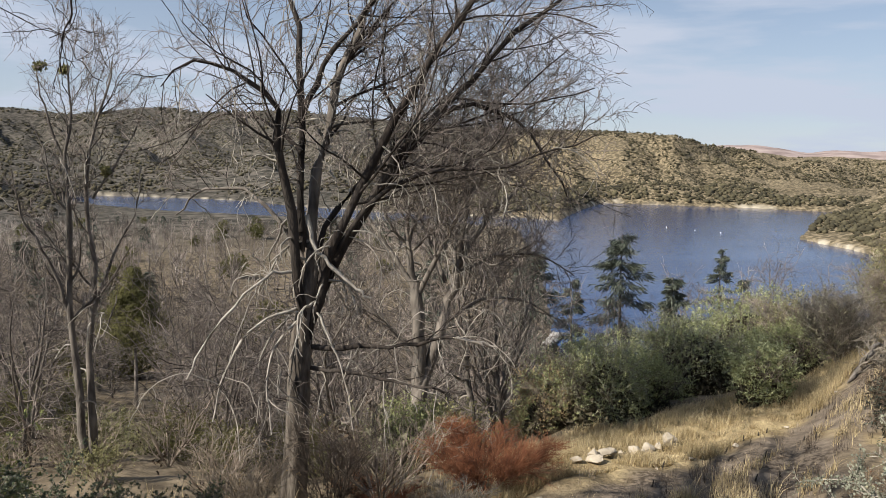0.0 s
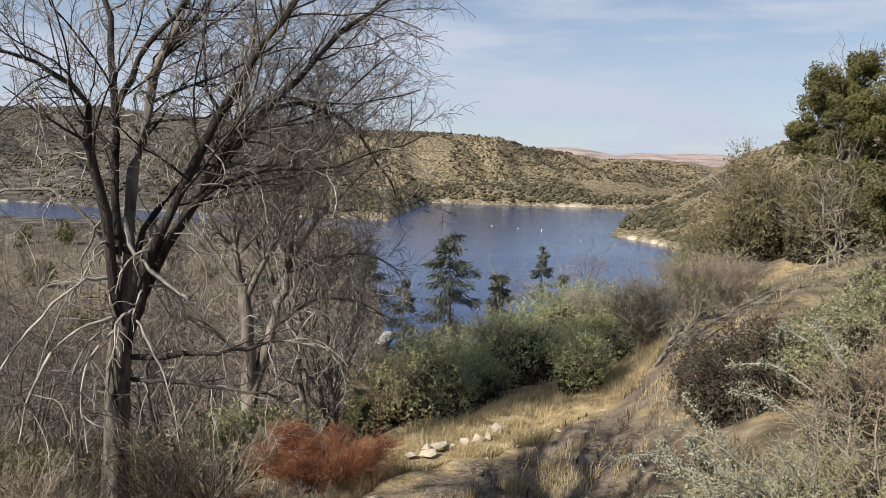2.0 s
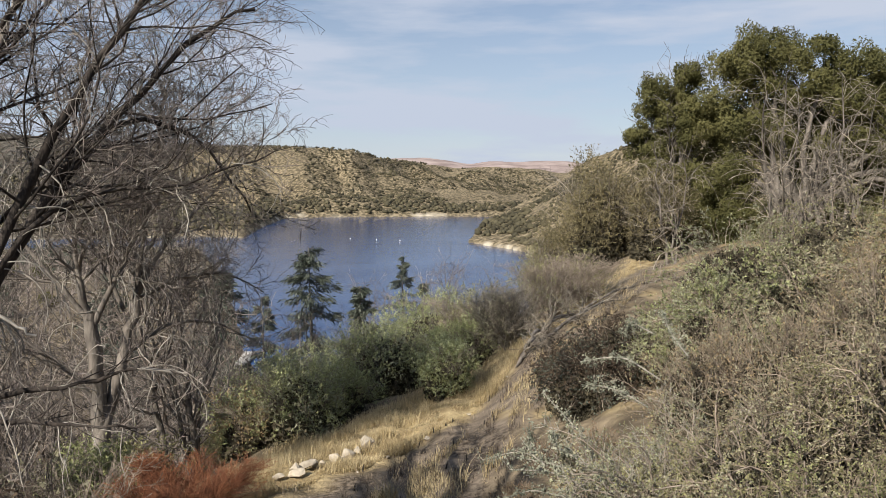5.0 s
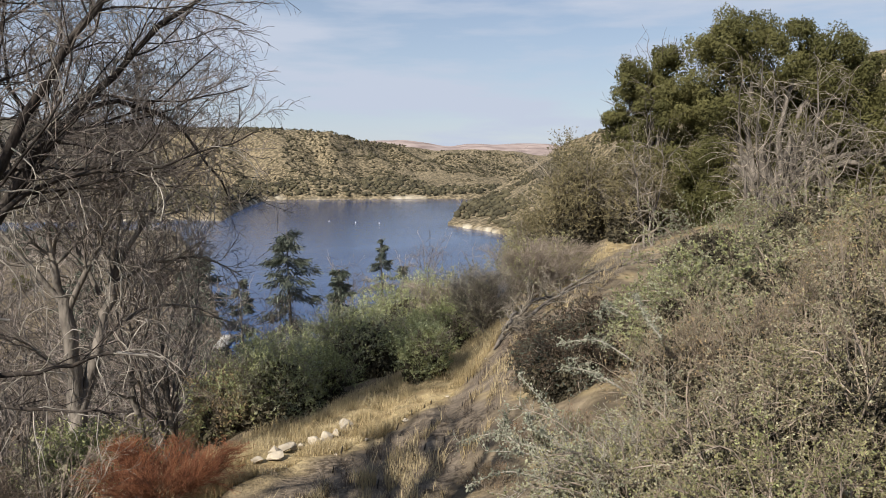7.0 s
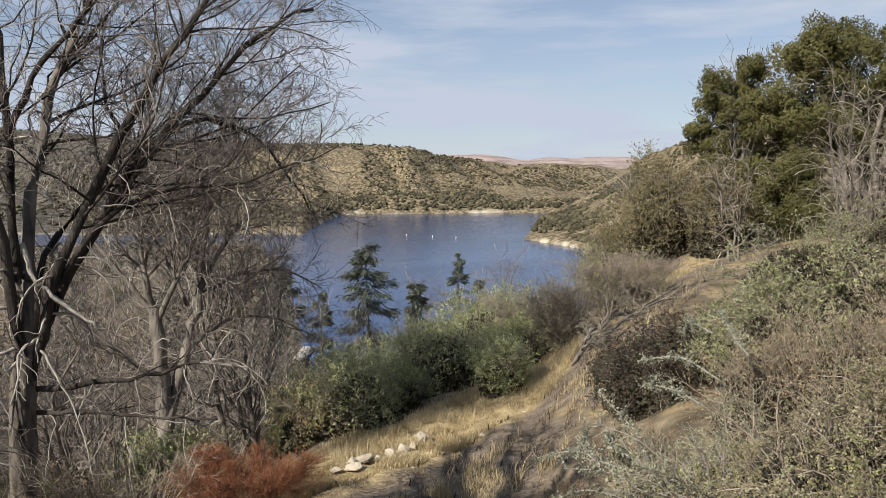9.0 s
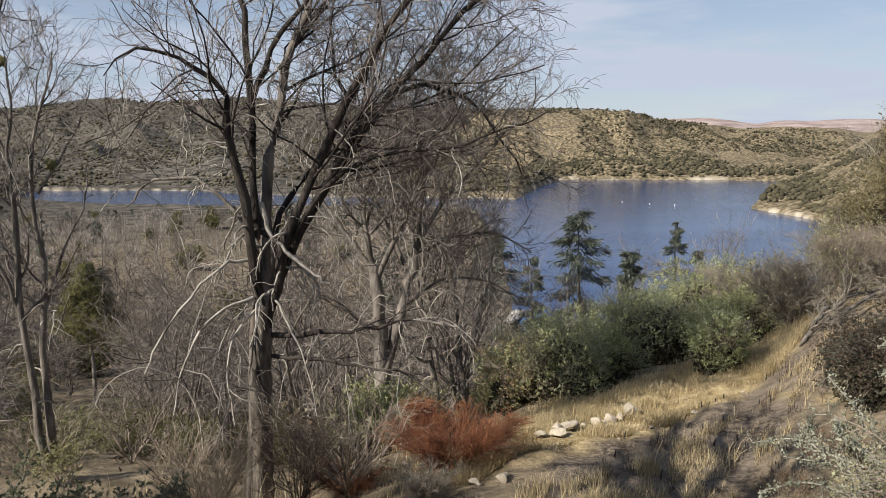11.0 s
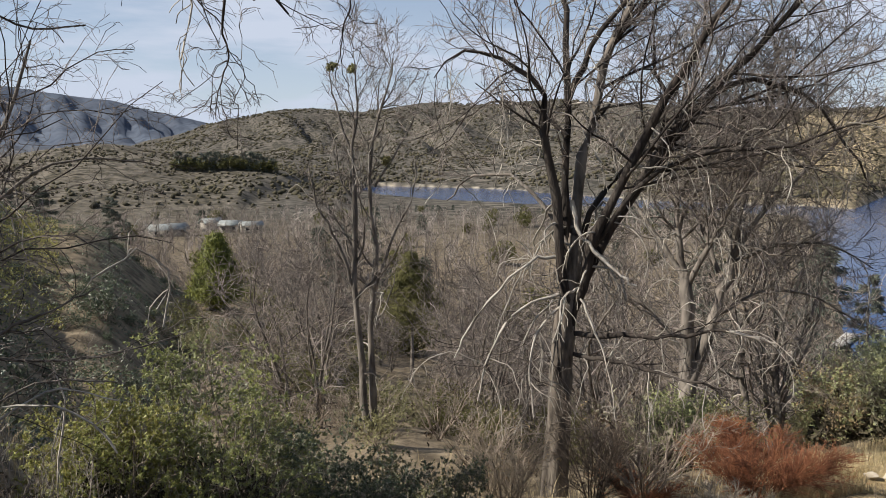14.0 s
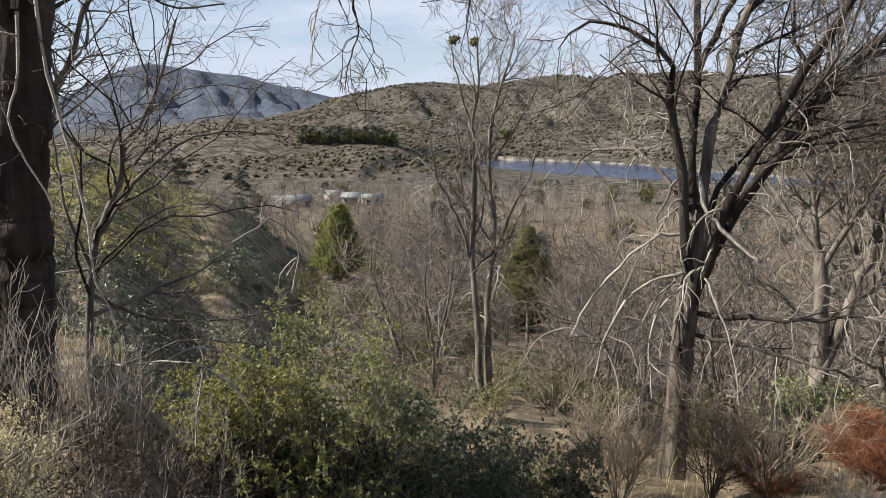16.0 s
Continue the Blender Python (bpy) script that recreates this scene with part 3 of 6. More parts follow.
# ---- lake ----
def lake():
    m = bpy.data.materials.new("lake_water")
    m.use_nodes = True
    n, l = m.node_tree.nodes, m.node_tree.links
    b = n["Principled BSDF"]
    b.inputs["Base Color"].default_value = (0.010, 0.037, 0.122, 1)
    b.inputs["Roughness"].default_value, b.inputs["IOR"].default_value, b.inputs["Specular IOR Level"].default_value = 0.1, 1.33, 0.28
    co = n.new("ShaderNodeTexCoord")
    # wind streaks: calm and ruffled bands across the water
    ms = n.new("ShaderNodeMapping")
    ms.inputs["Scale"].default_value, ms.inputs["Rotation"].default_value = (0.006, 0.03, 1), (0, 0, 0.15)
    l.new(co.outputs["Object"], ms.inputs[0])
    st = n.new("ShaderNodeTexNoise")
    st.inputs["Scale"].default_value, st.inputs["Detail"].default_value = 1.0, 4
    l.new(ms.outputs[0], st.inputs["Vector"])
    ruffle = n.new("ShaderNodeMapRange")
    ruffle.inputs[1].default_value, ruffle.inputs[2].default_value, ruffle.inputs[3].default_value, ruffle.inputs[4].default_value = 0.38, 0.62, 0.45, 1.0
    l.new(st.outputs[0], ruffle.inputs[0])
    h = None
    for scale, reach in ((1.1, 0.11), (0.22, 0.16)):
        mp = n.new("ShaderNodeMapping")
        mp.inputs["Scale"].default_value = (1, 0.6, 1)
        l.new(co.outputs["Object"], mp.inputs[0])
        t = n.new("ShaderNodeTexNoise")
        t.inputs["Scale"].default_value, t.inputs["Detail"].default_value = scale, 4
        l.new(mp.outputs[0], t.inputs["Vector"])
        bp = n.new("ShaderNodeBump")
        bp.inputs["Distance"].default_value = reach
        l.new(ruffle.outputs[0], bp.inputs["Strength"])
        l.new(t.outputs[0], bp.inputs["Height"])
        if h:
            l.new(h, bp.inputs["Normal"])
        h = bp.outputs[0]
    l.new(h, b.inputs["Normal"])
    az = np.radians(np.linspace(-48, 64, 60))
    r = np.geomspace(95, 620, 24)
    A, R = np.meshgrid(az, r, indexing="ij")
    v = np.stack([R * np.sin(A), R * np.cos(A), 0 * R], -1).reshape(-1, 3)
    i, j = np.meshgrid(np.arange(59), np.arange(23), indexing="ij")
    q = np.stack([i * 24 + j, i * 24 + j + 1, (i + 1) * 24 + j + 1, (i + 1) * 24 + j], -1).reshape(-1, 4)
    me = mesh_np("lake", v, q, None, True, m)
    tagged(new("lake", me), "deep blue rippled reservoir lake between brown hills", "water", kind="structure")


lake()

# ---- bare trees ----
def plan_frame(name, az, r, label, category, group="", z=None):
    x, y, gz = on(az, r)
    ob = thing(name, (x, y, (gz if z is None else z) - 0.05), label, category, group)
    ob.rotation_euler = (0, 0, radians(-az))
    return ob


class Tree:
    """A bare tree on a frame: limbs drawn in its facing plane, then branches and twigs grown on them."""

    def __init__(self, frame_ob, seed):
        self.ob, self.rng, self.z0 = frame_ob, np.random.RandomState(seed), frame_ob.location.z
        self.limbs = []

    def limb(self, name, pts, depth, r0, r1, material, sides=8, n=14, label="", grow=True, rough=0.03):
        p2 = resample([(a, b) for a, b in pts], n)
        f = np.linspace(0, 1, n)
        y = depth[0] + (depth[1] - depth[0]) * f
        p = np.stack([p2[:, 0], y, p2[:, 1] - self.z0], 1)
        p[1:] += self.rng.normal(size=(n - 1, 3)) * min(rough, r0 * 0.35) * (1 if n < 30 else 0.2)
        rad = (r0 + (r1 - r0) * f**0.8) * (1 + (0.1 if n < 30 else 0.03) * self.rng.normal(size=n))
        if name == "trunk":
            rad[0] *= 1.35
        v, q = tubes(p[None], rad[None], sides)
        if r0 > 0.09:
            a = np.arctan2(v[:, 1] - np.repeat(p[:, 1], sides), v[:, 0] - np.repeat(p[:, 0], sides))
            knob = 0.6 * vnoise(a * 1.3 + 40, v[:, 2] * 1.1 + 7) + 0.45 * vnoise(a * 5.5 + 11, v[:, 2] * 1.3)
            v = v + (v - np.repeat(p, sides, 0)) * knob[:, None] * 0.36
        part(name, (v, q), material, self.ob, label)
        if grow:
            self.limbs.append((resample(p, 12), np.interp(np.linspace(0, 1, 12), f, rad)))

    def crown(self, n1, n2, n3, material, l1=(0.25, 0.5), l2=(0.25, 0.55), l3=(0.12, 0.4), lift=0.12, droop=0.25, t0=0.25, r3=0.0028, wander=0.2, pale=0.25, thin=0.45, fine=1.0):
        rng = self.rng
        pts = np.stack([p for p, _ in self.limbs])
        rad = np.stack([r for _, r in self.limbs])
        p1, r1 = spawn(rng, pts, rad, n1, t0, 1, (25, 65), l1, 7, wander, lift, thin, 0.35, 0.006 * fine)
        p2, r2 = spawn(rng, np.concatenate([p1, p1]), np.concatenate([r1, r1]), n2, 0.15, 1, (25, 70), l2, 6, wander * 1.2, lift, 0.62, 0.45, 0.0045 * fine, droop=droop)
        p3, r3_ = spawn(rng, p2, r2, n3, 0.1, 1, (20, 65), l3, 3, 0.26, lift * 0.6, 0.7, 0.5, r3, rel=False, droop=droop)
        part("branch_growth", tubes(p1, r1, 5), material, self.ob, "side branches", kind="stuff")
        part("twig_growth", joined(tubes(p2, r2, 3), tubes(p3, r3_, 3)), BARK_TWIG if material not in (BARK_FAR,) else BARK_FAR, self.ob, "fine bare twigs", kind="stuff")
        if pale:
            k = int(n1 * pale)
            q, s = spawn(rng, pts, rad * 0.8, k, 0.05, 0.9, (50, 100), (0.5, 1.7), 9, 0.25, -0.05, 0.35, 0.4, 0.008, rel=False, droop=0.55)
            q2, s2 = spawn(rng, q, s, k * 4, 0.3, 1, (30, 70), (0.15, 0.5), 5, 0.25, -0.05, 0.6, 0.5, 0.005, rel=False, droop=0.5)
            part("dead_branch_growth", joined(tubes(q, s, 4), tubes(q2, s2, 3)), BARK_PALE, self.ob, "bleached drooping dead branches", kind="stuff")


hero = Tree(plan_frame("bare_tree", -17.2, 13.0, "large leafless multi-stemmed tree with dark bark on the slope", "tree"), 3)
hero.limb("trunk", [(-0.16, 23.6), (-0.14, 24.15), (-0.06, 25.4), (-0.04, 26.55), (0.05, 27.3), (0.16, 27.9), (0.22, 28.4)], (0, 0), 0.235, 0.15, BARK_OLD, 22, 46, grow=False)
hero.limb("limb", [(0.02, 26.9), (0.02, 27.6), (-0.2, 29.27), (-0.39, 30.17), (-0.45, 30.79), (-0.83, 31.04), (-1.25, 31.28), (-1.7, 31.2), (-2.0, 30.9)], (0, -0.9), 0.10, 0.008, BARK_DARK)
hero.limb("limb", [(0.03, 27.0), (0.05, 27.8), (-0.06, 29.45), (0.01, 30.62), (-0.09, 31.85), (-0.3, 32.7), (-0.4, 33.8)], (0, 0.3), 0.095, 0.03, BARK_DARK)
hero.limb("limb", [(0.05, 26.8), (0.16, 27.6), (0.19, 29.45), (0.45, 30.46), (0.67, 31.36), (1.03, 32.26), (1.38, 33.0), (1.6, 34.2)], (0.1, 0.9), 0.12, 0.035, BARK_GREY)
hero.limb("limb", [(0.01, 30.6), (0.36, 31.43), (0.94, 32.16), (1.2, 32.62), (1.5, 33.4)], (0.2, -0.6), 0.06, 0.02, BARK_DARK)
hero.limb("limb", [(0.06, 26.8), (0.2, 27.5), (0.6, 28.81), (1.05, 29.74), (1.59, 30.76), (2.13, 31.78), (2.77, 32.7), (3.2, 33.7)], (0, -0.8), 0.11, 0.03, BARK_DARK)
hero.limb("limb", [(0.06, 26.9), (0.26, 27.7), (0.97, 29.0), (1.7, 30.03), (2.62, 31.02), (3.36, 31.83), (4.21, 32.6), (4.9, 32.9)], (0.1, 0.8), 0.125, 0.025, BARK_DARK)
hero.limb("limb", [(0.22, 27.8), (0.6, 28.5), (1.15, 29.28), (2.08, 29.76), (3.04, 29.84), (3.81, 30.08), (4.5, 30.33)], (0, -1.2), 0.06, 0.012, BARK_DARK)
hero.limb("limb", [(1.4, 29.8), (2.44, 30.79), (3.3, 30.82), (4.0, 30.46), (4.63, 29.71), (5.12, 29.04)], (0.2, 1.4), 0.06, 0.012, BARK_DARK)
hero.limb("limb", [(0.18, 28.0), (0.4, 28.8), (0.96, 29.47), (1.51, 29.94), (1.6, 30.67), (1.4, 31.4), (1.5, 32.6)], (0.2, 1.6), 0.07, 0.015, BARK_DARK)
hero.limb("limb", [(0.1, 28.2), (-0.5, 29.0), (-1.1, 29.4), (-1.7, 29.3), (-2.1, 28.9)], (0, 1.0), 0.05, 0.012, BARK_GREY)
hero.limb("limb", [(0.0, 30.0), (-0.6, 30.5), (-1.3, 30.6), (-1.9, 30.3)], (0, 1.2), 0.04, 0.01, BARK_DARK)
hero.limb("limb", [(0.1, 26.8), (0.98, 26.84), (1.75, 26.9), (2.42, 27.11), (3.02, 26.95)], (0, -1.0), 0.055, 0.015, BARK_DARK)
hero.limb("limb", [(0.1, 26.45), (0.8, 26.48), (1.56, 26.39), (2.39, 26.37)], (0, -1.4), 0.045, 0.015, BARK_DARK)
hero.limb("dead_limb", [(-0.1, 27.46), (-0.59, 27.32), (-0.99, 26.95), (-1.24, 26.39), (-1.34, 25.87)], (-0.1, -0.9), 0.03, 0.01, BARK_PALE, 6)
hero.limb("dead_limb", [(-0.05, 28.07), (-0.49, 28.07), (-0.94, 27.7), (-1.48, 27.06), (-1.71, 26.59)], (-0.1, -1.0), 0.035, 0.012, BARK_PALE, 6)
hero.limb("dead_limb", [(0.0, 27.31), (-0.41, 26.94), (-0.55, 26.37), (-0.46, 25.6)], (-0.1, -0.8), 0.025, 0.01, BARK_PALE, 6)
hero.limb("dead_limb", [(0.08, 29.0), (0.19, 28.53), (0.51, 28.16), (0.84, 27.87), (1.07, 27.73)], (-0.15, -0.6), 0.04, 0.02, BARK_PALE, 6, grow=False)
hero.limb("dead_limb", [(0.2, 27.5), (0.4, 27.1), (0.66, 26.44), (0.85, 25.35)], (-0.1, -0.6), 0.025, 0.01, BARK_PALE, 6, grow=False)
hero.limb("dead_limb", [(2.42, 27.11), (2.75, 27.05), (3.05, 26.97)], (-0.85, -1.0), 0.028, 0.02, BARK_PALE, 6, n=6, grow=False)
hero.crown(180, 1550, 8200, BARK_DARK, l1=(0.2, 0.5), l3=(0.15, 0.5), lift=0.09, droop=0.22, t0=0.3, wander=0.16, r3=0.003, pale=1.0, thin=0.34)

mid = Tree(plan_frame("bare_tree", -8, 16.5, "leafless grey-barked tree with twin leaning stems on the slope", "tree"), 5)
mid.limb("trunk", [(-0.3, 22.9), (-0.24, 24.1), (-0.14, 25.11), (-0.21, 26.1), (-0.29, 27.31)], (0, 0), 0.17, 0.13, BARK_GREY, 10, grow=False)
mid.limb("trunk", [(-0.2, 24.6), (0.21, 26.1), (0.49, 27.09), (0.65, 27.81), (0.8, 28.2)], (0, 0.2), 0.15, 0.06, BARK_GREY, 10, grow=False)
mid.limb("limb", [(-0.29, 27.2), (-0.49, 28.27), (-0.27, 29.46), (0.06, 30.63), (0.27, 31.78)], (0, 0.6), 0.09, 0.015, BARK_GREY)
mid.limb("limb", [(-0.25, 27.0), (0.34, 28.29), (1.02, 29.49), (1.58, 30.55), (2.25, 31.37)], (0, -0.6), 0.06, 0.012, BARK_GREY)
mid.limb("limb", [(0.65, 27.7), (1.17, 28.54), (1.97, 29.39), (2.76, 30.22), (3.5, 30.9)], (0.2, 1.0), 0.06, 0.01, BARK_GREY)
mid.limb("limb", [(0.54, 27.3), (0.69, 28.53), (0.9, 29.72), (1.1, 30.88), (1.3, 31.91)], (0.2, -0.4), 0.07, 0.012, BARK_GREY)
mid.limb("limb", [(0.35, 27.3), (-0.14, 28.52), (-0.86, 29.09), (-1.45, 29.67)], (0.1, 0.8), 0.05, 0.012, BARK_GREY)
mid.limb("limb", [(0.6, 27.5), (1.3, 27.9), (2.2, 28.0), (3.0, 27.6)], (0.2, -0.5), 0.05, 0.01, BARK_GREY)
mid.limb("limb", [(-0.25, 25.6), (-1.0, 26.5), (-1.9, 27.2), (-2.6, 28.2)], (0, 0.6), 0.05, 0.012, BARK_GREY)
mid.limb("limb", [(0.3, 26.4), (1.2, 26.9), (2.2, 26.8), (3.0, 26.3)], (0.2, 0.8), 0.05, 0.012, BARK_GREY)
mid.limb("limb", [(-0.3, 27.2), (-1.2, 28.4), (-1.8, 29.6), (-2.0, 30.6)], (0, 0.9), 0.06, 0.012, BARK_GREY)
mid.crown(190, 1550, 6800, BARK_GREY, l1=(0.25, 0.55), lift=0.06, wander=0.2, t0=0.1, r3=0.0042, pale=0.6)

lean = Tree(plan_frame("bare_tree", -3.5, 19.5, "slender leafless tree with two pale leaning trunks", "tree"), 6)
lean.limb("trunk", [(-0.1, 22.0), (-0.4, 23.5), (-0.6, 24.9), (-0.9, 26.6), (-0.9, 28.4), (-0.6, 29.8)], (0, 0.3), 0.12, 0.03, BARK_GREY)
lean.limb("trunk", [(0.2, 22.0), (0.3, 23.6), (0.2, 25.0), (0.5, 26.4), (0.9, 27.6)], (0, 0.3), 0.10, 0.02, BARK_GREY)
lean.limb("limb", [(-0.6, 24.9), (-0.1, 26.0), (0.3, 27.6), (0.4, 29.2)], (0, 0.6), 0.05, 0.012, BARK_GREY)
lean.crown(70, 480, 2200, BARK_GREY, pale=0.6)

tall = Tree(plan_frame("bare_tree", -32, 18.5, "tall thin leafless tree with mistletoe in its crown", "tree"), 8)
tall.limb("trunk", [(0.05, 23.0), (-0.01, 23.57), (-0.18, 25.38), (-0.18, 27.12), (-0.16, 28.57), (-0.16, 30.0), (-0.09, 30.82), (-0.1, 31.7)], (0, 0), 0.11, 0.02, BARK_GREY, 9)
tall.limb("trunk", [(0.2, 23.0), (0.2, 23.55), (0.1, 25.23), (0.26, 27.1), (0.14, 28.57), (0.3, 30.13), (0.66, 31.21), (0.8, 31.9)], (0.1, 0.4), 0.10, 0.015, BARK_GREY, 9)
tall.limb("limb", [(-0.2, 26.38), (-0.64, 27.74), (-1.03, 28.58), (-1.2, 29.52)], (0, -0.4), 0.05, 0.012, BARK_GREY)
tall.limb("limb", [(-0.16, 29.53), (-0.45, 30.35), (-0.63, 31.15), (-0.71, 31.71)], (0, 0.2), 0.035, 0.01, BARK_GREY)
tall.limb("limb", [(0.3, 28.9), (0.9, 29.8), (1.3, 30.6), (1.5, 31.2)], (0.2, 0.7), 0.035, 0.01, BARK_GREY)
tall.limb("limb", [(0.2, 26.2), (0.7, 27.6), (1.2, 28.7), (1.35, 29.6)], (0.2, 0.6), 0.045, 0.012, BARK_GREY)
tall.crown(80, 560, 2600, BARK_GREY, l1=(0.15, 0.3), l2=(0.2, 0.45), lift=0.12, droop=0.1, t0=0.3, pale=0.2)
for dx, z, w in ((-0.62, 31.62, 0.30), (-0.16, 31.58, 0.22), (0.55, 29.5, 0.26)):
    rng = np.random.RandomState(int(w * 100))
    c = lumps(rng, 420, 9, w, w, w * 0.95, 0.45, 0.3) - np.array([0, 0, w / 2])
    part("mistletoe", leaves(rng, c + np.array([dx, 0.05, z - tall.z0]), (0.035, 0.07)), LEAF_OLIVE, tall.ob, "dark green mistletoe clump")

edge = Tree(plan_frame("bare_tree", -62.3, 6.0, "thick dark trunk of a leafless tree at the lookout", "tree"), 9)
edge.limb("trunk", [(-0.16, 27.6), (-0.10, 28.38), (-0.02, 28.93), (0.0, 29.43), (0.06, 29.99), (0.10, 30.43), (0.2, 31.2), (0.1, 32.6), (0.3, 34.6)], (0, 0), 0.25, 0.15, BARK_DARK, 44, 80, grow=False)
edge.limb("trunk", [(-0.5, 27.6), (-0.4, 28.5), (-0.32, 29.2), (-0.34, 29.7)], (-0.3, -0.2), 0.14, 0.10, BARK_GREY, 10, 12, "grey broken side trunk", grow=False)
edge.limb("limb", [(0.12, 30.5), (0.47, 30.78), (0.79, 30.84), (1.12, 30.74), (1.5, 30.8)], (0, 0.3), 0.016, 0.005, BARK_DARK)
edge.limb("limb", [(0.12, 30.3), (0.03, 30.7), (-0.04, 31.4)], (0, -0.4), 0.06, 0.02, BARK_DARK)
edge.limb("limb", [(0.15, 30.9), (0.7, 31.5), (1.4, 31.7), (2.2, 31.5), (2.9, 31.1)], (0, 0.5), 0.06, 0.012, BARK_DARK)
edge.limb("limb", [(0.15, 31.3), (0.9, 32.2), (2.0, 32.3), (3.0, 31.7), (3.6, 31.2)], (0.1, 1.4), 0.06, 0.012, BARK_DARK)
edge.limb("dead_limb", [(0.2, 31.0), (0.22, 30.5), (0.27, 30.0), (0.36, 29.5), (0.4, 29.0), (0.5, 28.6)], (-0.2, -0.5), 0.016, 0.006, BARK_PALE, 5)
edge.limb("dead_limb", [(0.1, 30.6), (0.06, 30.2), (0.0, 29.9), (0.2, 29.4), (0.3, 29.1)], (-0.3, -0.4), 0.012, 0.005, BARK_PALE, 5)
# upper limbs out of view, added to cast shadow bands over the trail
edge.limb("limb", [(0.15, 32.0), (0.8, 33.6), (1.9, 35.0), (3.2, 36.0)], (0, -0.6), 0.10, 0.02, BARK_DARK)
edge.limb("limb", [(0.2, 33.0), (-0.6, 34.4), (-1.4, 36.0)], (0, 0.6), 0.10, 0.02, BARK_DARK)
edge.limb("limb", [(0.2, 33.6), (0.6, 35.2), (0.8, 36.8)], (0, 0.9), 0.09, 0.02, BARK_DARK)
edge.limb("limb", [(0.2, 32.6), (1.2, 33.2), (2.6, 33.8), (4.0, 34.0)], (0, 1.2), 0.09, 0.02, BARK_DARK)
edge.limb("limb", [(0.15, 32.4), (0.7, 33.3), (1.2, 33.7), (2.0, 34.3), (2.8, 34.7)], (0, 3.2), 0.16, 0.07, BARK_DARK)
edge.limb("limb", [(0.15, 32.2), (0.4, 33.0), (0.8, 33.3), (1.6, 33.8)], (0, 2.6), 0.13, 0.05, BARK_DARK)
edge.limb("limb", [(0.15, 32.8), (0.9, 34.0), (1.5, 34.6), (2.4, 35.4)], (0, 2.4), 0.14, 0.05, BARK_DARK)
edge.limb("limb", [(0.15, 32.6), (0.2, 33.6), (0.5, 34.4), (1.2, 35.2)], (0, 3.4), 0.14, 0.05, BARK_DARK)
edge.crown(100, 600, 1300, BARK_DARK, l1=(0.2, 0.4), l3=(0.08, 0.22), lift=0.0, droop=0.3, r3=0.0015, pale=0.1, fine=0.5)

sap = Tree(plan_frame("sapling", -57, 6.5, "thin leafless sapling with long sideways branches", "tree"), 10)
sap.limb("trunk", [(-0.25, 27.2), (-0.24, 28.1), (-0.18, 28.72), (-0.07, 29.15), (0.1, 29.61), (0.26, 29.95), (0.45, 30.32), (0.55, 30.66)], (0, 0), 0.045, 0.008, BARK_GREY, 8)
sap.limb("limb", [(-0.07, 29.1), (0.19, 29.48), (0.58, 29.77), (0.97, 29.85), (1.41, 29.78)], (0, 0.2), 0.022, 0.005, BARK_GREY, 6)
sap.limb("limb", [(-0.2, 28.46), (0.17, 28.6), (0.52, 28.75), (0.83, 28.91)], (0, -0.3), 0.018, 0.005, BARK_GREY, 6)
sap.limb("limb", [(-0.21, 27.82), (0.17, 28.0), (0.53, 28.19), (0.92, 28.08)], (0, -0.4), 0.014, 0.005, BARK_PALE, 6)
sap.limb("limb", [(-0.19, 28.63), (0.12, 28.42), (0.53, 28.29), (1.02, 28.26), (1.64, 28.34)], (0, 0.4), 0.018, 0.005, BARK_GREY, 6)
sap.limb("limb", [(-0.24, 28.05), (0.13, 28.05), (0.48, 28.15), (1.06, 28.03)], (0, 0.2), 0.014, 0.005, BARK_GREY, 6)
sap.limb("limb", [(-0.16, 28.81), (-0.3, 29.25), (-0.34, 29.67), (-0.38, 30.03)], (0, 0.1), 0.016, 0.005, BARK_GREY, 6)
sap.crown(70, 380, 1200, BARK_DARK, l1=(0.25, 0.65), l3=(0.05, 0.2), lift=-0.01, droop=0.12, wander=0.26, r3=0.0014, pale=0.1, fine=0.45)

over = Tree(plan_frame("overhanging_tree", -66, 3.4, "leafless tree whose hanging branch tips reach over the lookout", "tree"), 11)
over.limb("trunk", [(-3.0, 28.2), (-2.9, 29.8), (-2.2, 31.3), (-1.0, 32.1), (-0.15, 32.25)], (0, 0.1), 0.16, 0.11, BARK_OLD, 10, grow=False)
over.limb("limb", [(-0.15, 32.2), (0.6, 32.5), (1.4, 32.2), (1.92, 31.5), (2.02, 30.78), (2.05, 30.59), (2.15, 30.43), (2.15, 30.3), (2.18, 30.11)], (0.1, 1.25), 0.014, 0.003, BARK_DARK, 7, 24, rough=0.012)
over.limb("limb", [(-0.15, 32.2), (0.9, 32.9), (1.9, 32.6), (2.5, 31.7), (2.76, 30.81), (2.81, 30.67), (2.86, 30.45)], (0.1, 0.9), 0.014, 0.003, BARK_DARK, 7, 24, rough=0.012)
over.crown(26, 90, 260, BARK_DARK, l1=(0.08, 0.2), l2=(0.3, 0.7), l3=(0.04, 0.13), lift=0.0, droop=0.2, t0=0.55, r3=0.0013, wander=0.3, pale=0, fine=0.4)


